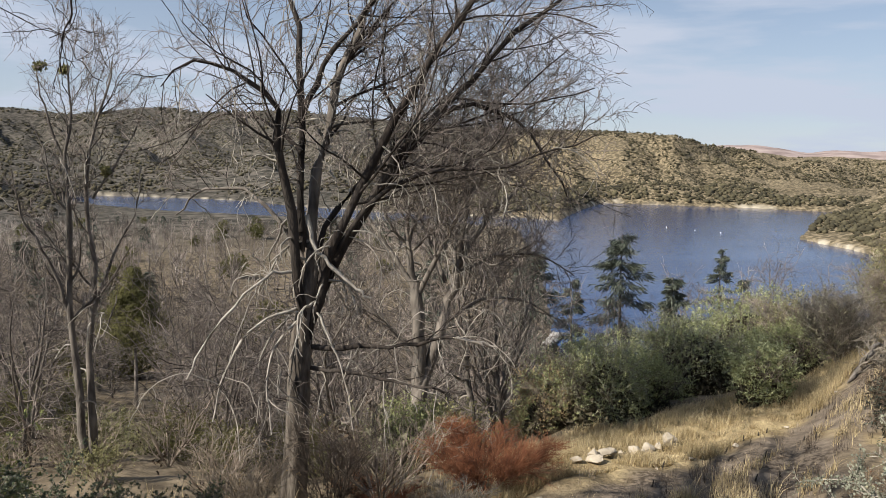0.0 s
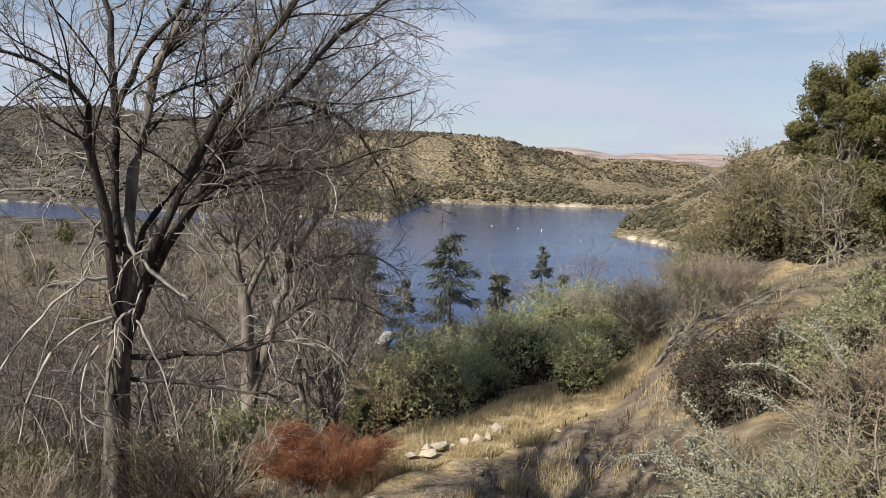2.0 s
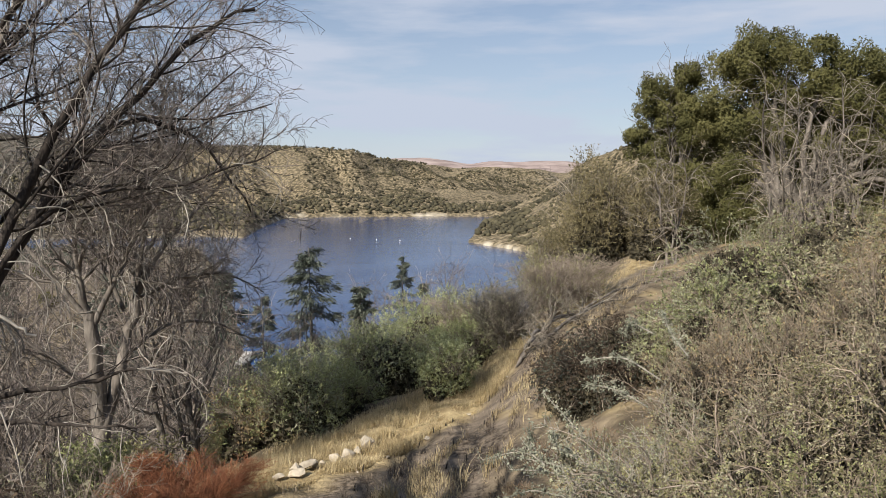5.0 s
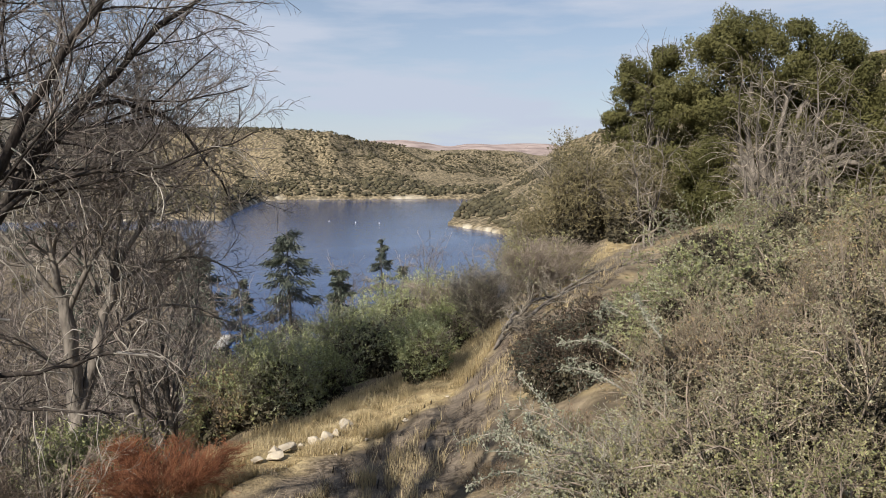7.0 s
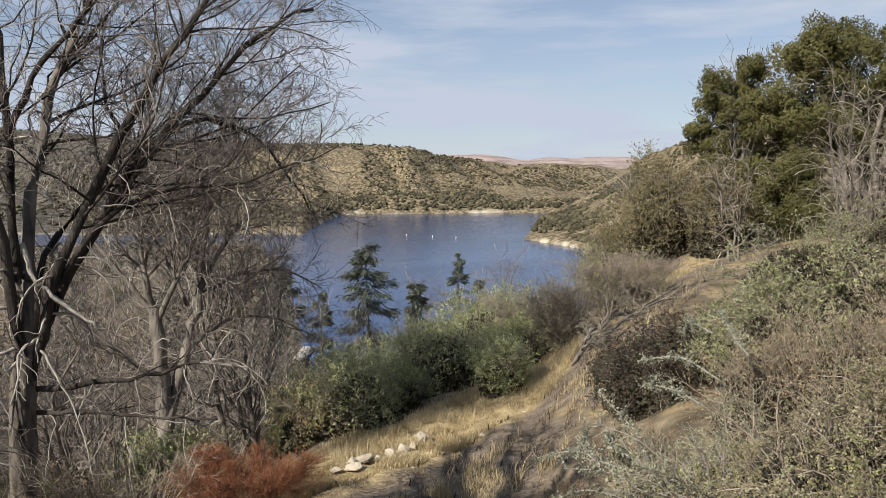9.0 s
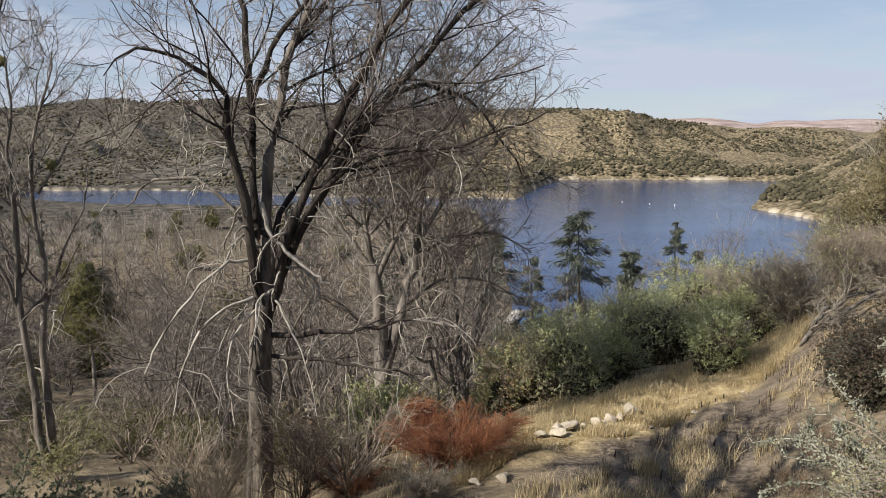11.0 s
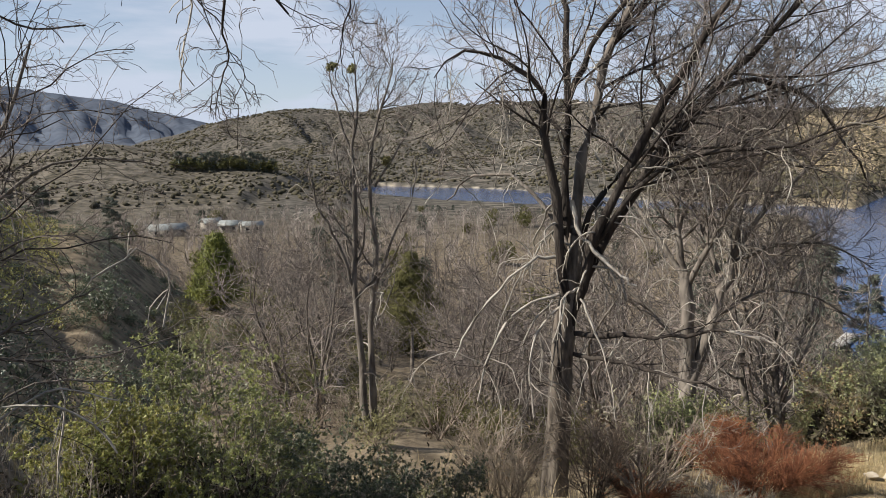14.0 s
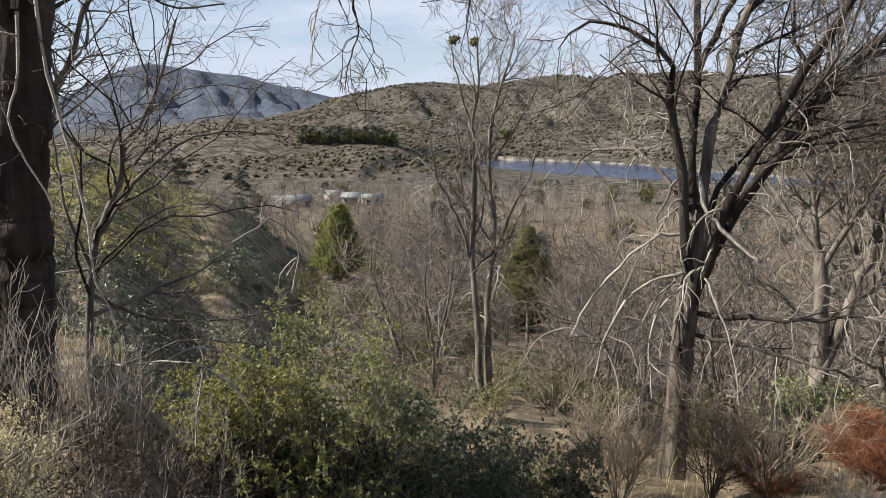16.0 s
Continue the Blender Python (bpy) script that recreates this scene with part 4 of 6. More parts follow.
# added tree, mostly hidden, placed to shade the bushes below the lookout
behind = Tree(plan_frame("bare_tree", -63.5, 10.6, "dense leafless tree added behind the trunk to shade the bushes", "tree"), 12)
z0 = behind.z0
behind.limb("trunk", [(0, z0), (0.1, z0 + 1.4), (0.0, z0 + 2.6), (0.15, z0 + 4.0)], (0, 0), 0.2, 0.09, BARK_OLD, 12, grow=False)
for k in range(6):
    a = k * 1.05
    behind.limb("limb", [(0.05, z0 + 1.6 + 0.3 * k), (0.7 * math.cos(a), z0 + 3.2 + 0.3 * k), (1.3 * math.cos(a), z0 + 4.6 + 0.3 * k)], (0, 1.2 * math.sin(a)), 0.07, 0.02, BARK_GREY)
behind.crown(120, 800, 1800, BARK_GREY, l1=(0.3, 0.6), pale=0, t0=0.15, r3=0.006)


# ---- woodland: three bare trees and two brushes, repeated down the valley ----
def wood_tree(name, seed, h, spread, n1, n2, n3, material, label, group, stems=3):
    ob = thing(name, (0, 0, 0), label, "tree", group)
    rng = np.random.RandomState(seed)
    top = []
    for s in range(stems):
        a = rng.random() * 6.28
        lean_ = spread * (0.35 + 0.75 * rng.random())
        hh = h * (1 if s == 0 else 0.65 + 0.35 * rng.random())
        pts = [(0, 0, 0), (math.cos(a) * lean_ * 0.25, math.sin(a) * lean_ * 0.25, hh * 0.35), (math.cos(a) * lean_ * 0.7, math.sin(a) * lean_ * 0.7, hh * 0.7), (math.cos(a + 0.5) * lean_, math.sin(a + 0.5) * lean_, hh)]
        p = resample(pts, 9)
        p[1:] += np.cumsum(rng.normal(size=(8, 3)), 0) * 0.05 * h / 6
        r = np.linspace(0.0125 * h * (1.0 if s == 0 else 0.75), 0.008, 9)
        part("stem", tubes(p[None], r[None], 6), BARK_GREY, ob)
        top.append((p, r))
    pts, rad = np.stack([p for p, _ in top]), np.stack([r for _, r in top])
    p1, r1 = spawn(rng, pts, rad, n1, 0.12, 1, (40, 85), (0.3, 0.6), 5, 0.34, 0.04, 0.5, 0.3, 0.009)
    p2, r2 = spawn(rng, p1, r1, int(n2 * 1.3), 0.15, 1, (35, 80), (0.35, 0.75), 3, 0.36, 0.0, 0.6, 0.4, 0.0075)
    p3, r3 = spawn(rng, p2, r2, n3, 0.1, 1, (25, 75), (0.25, 0.6), 2, 0.3, 0.0, 0.7, 0.5, 0.0062, rel=False)
    part("twig_growth", joined(tubes(p1, r1, 4), tubes(p2, r2, 3), tubes(p3, r3, 3)), material, ob, "bare brown twigs", kind="stuff")
    return ob


woods = [wood_tree("woodland_tree", 21, 7.0, 1.6, 76, 270, 210, BARK_FAR, "leafless brownish tree in the valley wood", "valley wood", 5),
         wood_tree("woodland_tree", 22, 6.0, 2.2, 76, 270, 210, BARK_FAR, "leafless brownish tree in the valley wood", "valley wood", 5),
         wood_tree("woodland_tree", 23, 5.0, 2.0, 70, 250, 200, BARK_TWIG, "leafless greyish tree in the valley wood", "valley wood", 5)]
rng = np.random.RandomState(31)
spots = []
tries = 0
while len(spots) < 96 and tries < 6000:
    tries += 1
    az = rng.uniform(-58, -1)
    r = 20 + 95 * rng.random() ** 1.4
    x, y, gz = on(az, r)
    if az < -44 and r < 62 + (az + 44) * 1.0 + 8:
        continue
    if r < 32 and (abs(az + 32) < 3 or abs(az + 17) < 2):
        continue
    if abs(az + 42.6) < 4.5 and r < 54 or abs(az + 28.8) < 3.2 and r < 62:
        continue
    room = 30 + r * math.tan(radians((-5.6 if az < -15 else -3.2) - 0.8 * rng.random())) - gz
    if room < 3 or any((x - a) ** 2 + (y - b) ** 2 < (1.6 + r * 0.03) ** 2 for a, b in spots):
        continue
    k = len(spots)
    ob = woods[k % 3]
    h = (7.0, 6.0, 5.0)[k % 3]
    s = min(room / h, rng.uniform(0.75, 1.35))
    m = Matrix.Translation((x, y, gz - 0.1)) @ Matrix.Rotation(rng.uniform(0, 6.28), 4, "Z") @ Matrix.Diagonal((s, s, s, 1))
    if k < 3:
        ob.matrix_basis = m
    else:
        c = copy_thing(woods[k % 3], Matrix())
        c.matrix_basis = m
    spots.append((x, y))


def far_wood():
    """The valley wood farther off, past counting."""
    rng = np.random.RandomState(41)
    vs, qs, n = [], [], 0
    base = []
    for v in range(3):
        p = np.array([[[0, 0, 0], [0.2, 0.1, 2.5], [0.3, 0.3, 6.0]]], float)
        r = np.array([[0.11, 0.08, 0.02]])
        p1, r1 = spawn(rng, p, r, 9, 0.25, 1, (25, 60), (0.3, 0.55), 2, 0.15, 0.2, 0.6, 0.4, 0.03)
        p2, r2 = spawn(rng, p1, r1, 60, 0.1, 1, (25, 65), (0.5, 1.2), 1, 0.2, 0.15, 0.7, 0.5, 0.016, rel=False)
        base.append(joined(tubes(p, r, 3), tubes(p1, r1, 3), tubes(p2, r2, 3)))
    made = 0
    while made < 1050:
        az, r = rng.uniform(-58, 0), 100 + 280 * rng.random() ** 0.8
        x, y = r * math.sin(radians(az)), r * math.cos(radians(az))
        z = float(land(x, y))
        if z < 0.6 or (az < -38 and abs(az + 42) < 6 and 228 < r < 256):
            continue
        top = 30 + r * math.tan(radians(-4.75 if az > -36 else -4.4)) - z
        s = min(rng.uniform(0.7, 1.3), top / 6.5)
        made += 1
        if s < 0.3:
            continue
        v, q, _ = base[made % 3]
        a = rng.uniform(0, 6.28)
        R = np.array([[math.cos(a), -math.sin(a), 0], [math.sin(a), math.cos(a), 0], [0, 0, 1]])
        vs.append((v * s) @ R.T + (x, y, z - 0.1))
        qs.append(q + n)
        n += len(v)
    me = mesh_np("far_woodland", np.concatenate(vs), np.concatenate(qs), None, False, BARK_FAR)
    tagged(new("far_woodland", me), "leafless brown woodland filling the valley floor", "woodland", kind="stuff")


far_wood()

# ---- shrubs ----
TH, BL = "thicket beside the trail", "shrubs below the trail"


def shrub(name, az, r, w, h, nleaf, size, leaf, twig, label, group="", ntwig=260, d=None, seed=None, lump=0.32, nl=26, category="shrub", z=None, stem_r=0.012, leaf2=None):
    rng = np.random.RandomState(seed if seed is not None else int(abs(az) * 100 + r * 7))
    ob = plan_frame(name, az, r, label, category, group, z)
    d = d or w
    w, d, h, nleaf = w * 1.08, d * 1.08, h * 1.12, int(nleaf * 1.6)
    if group == BL:
        size, nleaf = (size[0] * 0.85, size[1] * 0.85), int(nleaf * 1.1)
        nl, lump = 40, 0.24
    k = 14
    a = rng.random(k) * 6.28
    out = np.stack([np.cos(a) * w * 0.42, np.sin(a) * d * 0.42, np.full(k, h * 0.85)], 1) * (0.5 + 0.5 * rng.random((k, 1)))
    f = np.linspace(0, 1, 6)[None, :, None]
    p = out[:, None] * f * np.array([1, 1, 1]) + rng.normal(size=(k, 6, 3)) * 0.03 * h * f
    rad = np.linspace(stem_r, stem_r * 0.35, 6)[None] * np.ones((k, 1))
    p1, r1 = spawn(rng, p, rad, ntwig, 0.2, 1, (20, 60), (0.25, 0.6), 3, 0.2, 0.15, 0.6, 0.4, 0.0028)
    p2, r2 = spawn(rng, p1, r1, ntwig * 3, 0.2, 1, (20, 60), (0.3, 0.6), 2, 0.2, 0.1, 0.7, 0.5, 0.0022)
    for q in (p, p1, p2):
        q[..., 2] = np.where(q[..., 2] > 0.7 * h, 0.7 * h + (q[..., 2] - 0.7 * h) * 0.45, q[..., 2])
    part("stem_growth", joined(tubes(p, rad, 5), tubes(p1, r1, 3), tubes(p2, r2, 3)), twig, ob, kind="stuff")
    if nleaf:
        # sprays of leaves that grow out of the lumps, over a sparse inner-shade fill
        per = 9
        k = int(nleaf * 0.8 / per)
        c, cw = lumps(rng, k, nl, w * 0.96, d * 0.96, h * 0.95, lump, 0.8, True)
        way = unit(0.55 * cw + 0.45 * rng.normal(size=cw.shape) + np.array([0, 0, 0.55]))
        ln = (size[0] + size[1]) * (2.0 + 2.5 * rng.random((k, 1)))
        u = (np.arange(per) + rng.random((k, per))) / per
        tips = c[:, None] + way[:, None] * (u * ln)[..., None] + rng.normal(size=(k, per, 3)) * size[0] * 0.5
        c = tips.reshape(-1, 3)
        along = np.repeat(way, per, 0) + 0.8 * rng.normal(size=(k * per, 3))
        face = np.repeat(cw, per, 0) + np.array([-0.35, -0.25, 0.3])
        other = np.repeat(rng.random(k) < (0.45 if leaf2 else 0), per)
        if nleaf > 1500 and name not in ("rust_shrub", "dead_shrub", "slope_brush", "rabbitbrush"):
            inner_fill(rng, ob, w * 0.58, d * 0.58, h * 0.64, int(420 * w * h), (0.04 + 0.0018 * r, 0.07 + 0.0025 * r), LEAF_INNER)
        part("foliage", leaves(rng, c[~other], size, 0.5, out=face[~other], spread=0.55, along=along[~other], tri=r > 15), leaf, ob, kind="stuff", smooth=False)
        if leaf2:
            part("foliage", leaves(rng, c[other], size, 0.5, out=face[other], spread=0.55, along=along[other], tri=r > 15), leaf2, ob, "paler leaves", kind="stuff", smooth=False)
    return ob


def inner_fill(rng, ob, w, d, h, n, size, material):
    """Dark leaves standing in for the shrub's inner shade, in a dome of width w, depth d, height h."""
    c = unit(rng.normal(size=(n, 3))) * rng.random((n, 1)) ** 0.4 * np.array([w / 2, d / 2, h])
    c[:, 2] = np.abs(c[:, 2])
    part("inner_shade_foliage", leaves(rng, c, size, 0.6, tri=True), material, ob, "dark leaves standing in for the shade inside", kind="stuff", smooth=False)


def twiggy(name, az, r, w, h, stems, spurs, per, size, leaf, leaf2, twig, label, group="", seed=1, reach=0.25, d=None, length=(0.04, 0.15), stem_r=0.008, fan=0.0, spread=0.9, core=True):
    """A shrub of arching stems set with short thorny spurs that carry the leaves; fan draws the stems upright."""
    rng = np.random.RandomState(seed)
    ob = plan_frame(name, az, r, label, "shrub", group)
    d = d or w
    k, n = stems, 8
    end = unit(rng.normal(size=(k, 3)) * np.array([1, 1, 0.75]) + np.array([0, 0, 0.55]))
    end[:, 2] = np.abs(end[:, 2])
    end *= (0.62 + 0.38 * rng.random((k, 1)) ** 0.6) * (1 + reach * rng.random((k, 1)) ** 4) * np.array([w / 2, d / 2, h])
    bump = 1 + 0.5 * fbm(end[:, 0] / w * 3.1 + seed, end[:, 1] / d * 3.1, 2)
    end[:, 2] = np.maximum(end[:, 2] * bump, 0.08 * h)
    start = end * np.array([0.3 + 0.5 * fan, 0.3 + 0.5 * fan, 0]) + rng.normal(size=(k, 3)) * np.array([0.06, 0.06, 0]) * w
    f = np.linspace(0, 1, n)[None, :, None]
    p = start[:, None] * (1 - f) + end[:, None] * f
    p[..., 2] += (0.22 * h * np.sin(np.pi * f[..., 0])) * (1 - fan)
    p += np.cumsum(rng.normal(size=(k, n, 3)), 1) * 0.018 * h * f
    rad = np.linspace(stem_r, stem_r * 0.3, n)[None] * rng.uniform(0.6, 1.15, (k, 1))
    p1, r1 = spawn(rng, p, rad, k * 3, 0.3, 1, (20, 50), (0.12, 0.3), 3, 0.2, 0.06 + 0.1 * fan, 0.6, 0.4, 0.0018)
    every, er = np.concatenate([p[:, 4:], p1]), np.concatenate([rad[:, 4:], r1])
    p2, r2 = spawn(rng, every, er, k * spurs, 0.05, 1, (25, 50) if fan else (45, 85), length, 2, 0.15, 0.05 + 0.15 * fan, 0.6, 0.5, 0.0013, rel=False)
    part("stem_growth", tubes(p, rad, 4), TWIG_BROWN, ob, kind="stuff")
    part("spur_growth", joined(tubes(p1, r1, 3), tubes(p2, r2, 3)), twig, ob, "short leafy spurs", kind="stuff")
    # dark leaves fill the inside in place of its shade
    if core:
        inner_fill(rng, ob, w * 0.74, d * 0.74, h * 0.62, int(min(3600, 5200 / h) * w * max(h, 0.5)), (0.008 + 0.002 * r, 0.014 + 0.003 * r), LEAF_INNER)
    m = int(k * spurs * per)
    who = rng.randint(0, len(p2), m)
    c = p2[who, 1] + (p2[who, 2] - p2[who, 1]) * rng.random((m, 1)) + rng.normal(size=(m, 3)) * size[0] * 0.3
    face = unit(c * np.array([1, 1, 0.8]) + np.array([0, 0, 0.35 * h]))
    tone = fbm(c[:, 0] * 2.2 + seed, c[:, 1] * 2.2 + c[:, 2], 2) + 0.3 * rng.normal(size=m) > 0.05
    for sel, material, note in ((~tone, leaf, ""), (tone, leaf2, "paler leaves")):
        part("foliage", leaves(rng, c[sel], size, 0.6, out=face[sel], spread=spread, tri=r > 6.5), material, ob, note, kind="stuff", smooth=False)
    return ob


# the thicket beside the trail
SM = (0.0075, 0.014)
for az, r, w, h, k, sp, per, leaf, leaf2, tw, sd, reach in (
        (28.6, 5.6, 1.0, 0.62, 80, 14, 5.0, LEAF_GREY, LEAF_SAGE, TWIG_PALE, 51, 1.0),
        (33.4, 4.9, 1.6, 0.84, 110, 24, 8.5, LEAF_OLIVE, LEAF_GREY, TWIG_PALE, 52, 0.5),
        (40.0, 4.5, 1.7, 0.80, 110, 24, 8.5, LEAF_OLIVE, LEAF_SAGE, TWIG_TAN, 53, 0.3),
        (47.5, 4.9, 1.9, 0.95, 120, 24, 8.5, LEAF_OLIVE, LEAF_SAGE, TWIG_TAN, 50, 0.3),
        (34.5, 3.5, 1.3, 0.52, 80, 24, 9.0, LEAF_OLIVE, LEAF_GREY, TWIG_TAN, 49, 0.3),
        (43.5, 3.3, 1.5, 0.58, 90, 24, 9.0, LEAF_OLIVE, LEAF_GREEN, TWIG_TAN, 48, 0.3)):
    thorny = twiggy("thorny_shrub", az, r, w, h, k, sp, per, SM if az > 29 else (0.018, 0.032), leaf, leaf2, tw, "dense small-leaved thorny shrub with pale arching sprigs", TH, sd, reach)
    if sd != 51:
        continue
    # long leafy sprigs that arch out over the trail: azimuth, angle above the eye, distance
    rng = np.random.RandomState(58)
    back = np.array(thorny.matrix_basis.inverted())
    for way in (
        [(26.7, -21.0, 5.30), (26.0, -18.9, 5.37), (24.4, -17.3, 5.43), (22.9, -15.8, 5.50)],
        [(25.4, -21.1, 5.10), (23.1, -20.6, 5.13), (21.2, -20.0, 5.17), (18.5, -20.6, 5.20)],
        [(23.1, -20.8, 5.10), (21.9, -19.8, 5.15), (22.1, -18.5, 5.20)],
        [(31.2, -14.5, 5.90), (29.0, -13.3, 5.97), (27.6, -13.2, 6.03), (26.1, -13.5, 6.10)],
        [(30.5, -16.5, 5.70), (28.4, -15.5, 5.75), (26.1, -15.1, 5.80)],
        [(26.1, -23.3, 4.90), (24.0, -22.8, 4.87), (21.9, -22.6, 4.83), (19.1, -23.6, 4.80)],
        [(26.1, -20.6, 5.20), (24.2, -19.6, 5.30), (23.5, -18.8, 5.40)],
        [(26.5, -22.1, 5.00), (23.6, -21.3, 5.00), (20.5, -21.2, 5.00)],
        [(30.7, -11.4, 6.30), (29.3, -10.8, 6.35), (28.7, -11.5, 6.40)],
        [(33.1, -12.8, 6.10), (31.9, -11.3, 6.20), (31.3, -9.8, 6.30)]):
        p = np.array([(q * math.sin(radians(a)), q * math.cos(radians(a)), 30.02 + q * math.tan(radians(b)), 1) for a, b, q in way]) @ back.T
        p = resample(p[:, :3], 12)[None]
        q = np.linspace(0.007, 0.0025, 12)[None]
        p1, r1 = spawn(rng, p, q, 16, 0.1, 1, (35, 70), (0.03, 0.1), 3, 0.2, 0.15, 0.6, 0.5, 0.0016, rel=False)
        part("sprig", joined(tubes(p, q, 5), tubes(p1, r1, 3)), TWIG_PALE, thorny, "pale arching stem")
        c = np.concatenate([resample(p[0], 150) + rng.normal(size=(150, 3)) * 0.008, p1[rng.randint(0, 16, 240), rng.randint(1, 4, 240)] + rng.normal(size=(240, 3)) * 0.012])
        part("sprig_foliage", leaves(rng, c, (0.010, 0.018), 0.6, out=np.tile(np.array([-0.5, -0.5, 0.5]), (len(c), 1)), spread=0.6), LEAF_SPRIG, thorny, "silvery leaves", kind="stuff", smooth=False)
for az, r, w, h, sd, leaf in ((36.5, 6.9, 1.9, 1.0, 54, LEAF_SAGE), (41.5, 6.8, 2.0, 1.0, 55, LEAF_SAGE), (47.5, 7.2, 2.2, 1.12, 56, LEAF_OLIVE)):
    twiggy("dry_shrub", az, r, w, h, 210, 14, 2.0, (0.009, 0.016), leaf, LEAF_DRY, TWIG_TAN, "dry tan shrub of fine upright twigs", TH, sd, 0.1, None, (0.05, 0.17), 0.006, 0.55)
for az, r, w, h, leaf, leaf2, sd in ((32.8, 12.6, 2.0, 1.5, LEAF_GREEN, LEAF_GREY, 57), (36.5, 10.6, 2.4, 1.3, LEAF_GREY, LEAF_GREEN, 58), (42.0, 10.4, 2.6, 1.35, LEAF_SAGE, LEAF_GREEN, 59), (48.5, 10.6, 3.0, 1.5, LEAF_OLIVE, LEAF_DRY, 60), (37.0, 16.0, 3.8, 2.0, LEAF_GREY, LEAF_GREEN, 61), (43.5, 16.0, 4.4, 1.9, LEAF_OLIVE, LEAF_GREY, 62)):
    twiggy("green_shrub", az, r, w, h, 150, 12, 10.0, (0.015, 0.028), leaf, leaf2, TWIG_TAN, "grey-green leafy shrub in the thicket", TH, sd, 0.15, None, (0.06, 0.2))
# shade is put into these shrubs' dark leaf and twig colours
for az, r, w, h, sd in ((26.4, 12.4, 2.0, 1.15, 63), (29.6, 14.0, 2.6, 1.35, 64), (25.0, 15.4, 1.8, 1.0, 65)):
    twiggy("dark_shrub", az, r, w, h, 120, 14, 7.0, (0.016, 0.03), LEAF_UMBER, LEAF_DARK, TWIG_UMBER, "brown shrub at the trail's edge, darkened in colour for shade", TH, sd, 0.1, None, (0.05, 0.2))
for az, r, w, h, sd in ((27.0, 9.4, 0.8, 0.4, 66), (23.5, 10.4, 0.9, 0.35, 67), (28.5, 7.4, 0.8, 0.42, 68), (21.0, 9.4, 0.7, 0.3, 69)):
    twiggy("buckwheat", az, r, w, h, 120, 8, 1.0, (0.008, 0.014), LEAF_RUST, LEAF_DRY, TWIG_TAN, "low reddish-brown dry buckwheat by the trail", TH, sd, 0.1, None, (0.04, 0.14), 0.004, 0.7, core=False)

# below the trail
shrub("round_shrub", 15.7, 17.6, 1.6, 1.5, 12000, (0.025, 0.045), LEAF_ROUND, TWIG_GREY, "rounded bright green shrub above the dry grass", BL, 200, seed=71, leaf2=LEAF_GREEN)
shrub("olive_shrub", 11.2, 21.5, 3.8, 2.5, 13000, (0.035, 0.06), LEAF_SLOPE, TWIG_GREY, "large dark olive shrub below the grass", BL, 300, seed=72, leaf2=LEAF_GREY)
shrub("olive_shrub", 5.0, 17.6, 2.7, 2.0, 12000, (0.03, 0.05), LEAF_SLOPE, TWIG_GREY, "dense dark green shrub below the grass", BL, 300, seed=73, leaf2=LEAF_GREY)
shrub("olive_shrub", 1.2, 18.0, 1.9, 1.7, 7000, (0.03, 0.05), LEAF_SLOPE, TWIG_BROWN, "brownish olive shrub on the slope", BL, 300, seed=74, leaf2=LEAF_DRY)
shrub("olive_shrub", 7.0, 24.5, 3.4, 2.6, 11000, (0.034, 0.056), LEAF_SLOPE, TWIG_GREY, "olive shrub farther down the slope", BL, 260, seed=75, leaf2=LEAF_GREY)
shrub("olive_shrub", 14.5, 27.0, 4.2, 2.9, 13000, (0.034, 0.056), LEAF_SLOPE, TWIG_GREY, "olive shrub farther down the slope", BL, 260, seed=76, leaf2=LEAF_GREEN)
shrub("dead_shrub", 20.2, 20.6, 2.8, 2.2, 2600, (0.03, 0.05), LEAF_SAGE, TWIG_GREY, "tangled grey dead shrub at the slope's edge", BL, 1000, seed=77, stem_r=0.02)
shrub("dead_shrub", 23.2, 24.0, 3.4, 2.3, 2400, (0.03, 0.06), LEAF_OLIVE, TWIG_BROWN, "tangled brown half-dead shrub at the slope's edge", BL, 1000, seed=78, stem_r=0.02)
shrub("dead_shrub", 18.0, 26.0, 3.4, 2.4, 3500, (0.04, 0.07), LEAF_OLIVE, TWIG_BROWN, "half-dead olive shrub at the slope's edge", BL, 600, seed=79, stem_r=0.02)
shrub("dead_shrub", 25.6, 26.5, 2.6, 1.9, 1500, (0.03, 0.06), LEAF_OLIVE, TWIG_BROWN, "brown tangle of dead brush beside the upper trail", BL, 800, seed=90, stem_r=0.016)
shrub("dead_shrub", 9.0, 19.8, 1.2, 0.8, 0, (0.03, 0.05), LEAF_SAGE, TWIG_GREY, "small grey dead bush between green shrubs", BL, 260, seed=80)
shrub("olive_shrub", 26.8, 36.0, 4.8, 5.4, 22000, (0.055, 0.09), LEAF_BROWN, TWIG_GREY, "tall brownish-olive bush at the trail's end", BL, 300, seed=81, stem_r=0.03)
shrub("olive_shrub", 23.6, 38.0, 3.4, 4.0, 12000, (0.055, 0.09), LEAF_BROWN, TWIG_GREY, "grey-green bush at the trail's end", BL, 300, seed=82, stem_r=0.03)
shrub("olive_shrub", 30.5, 34.0, 3.2, 3.6, 11000, (0.055, 0.09), LEAF_BROWN, TWIG_GREY, "olive bush at the trail's end", BL, 300, seed=83, stem_r=0.03)

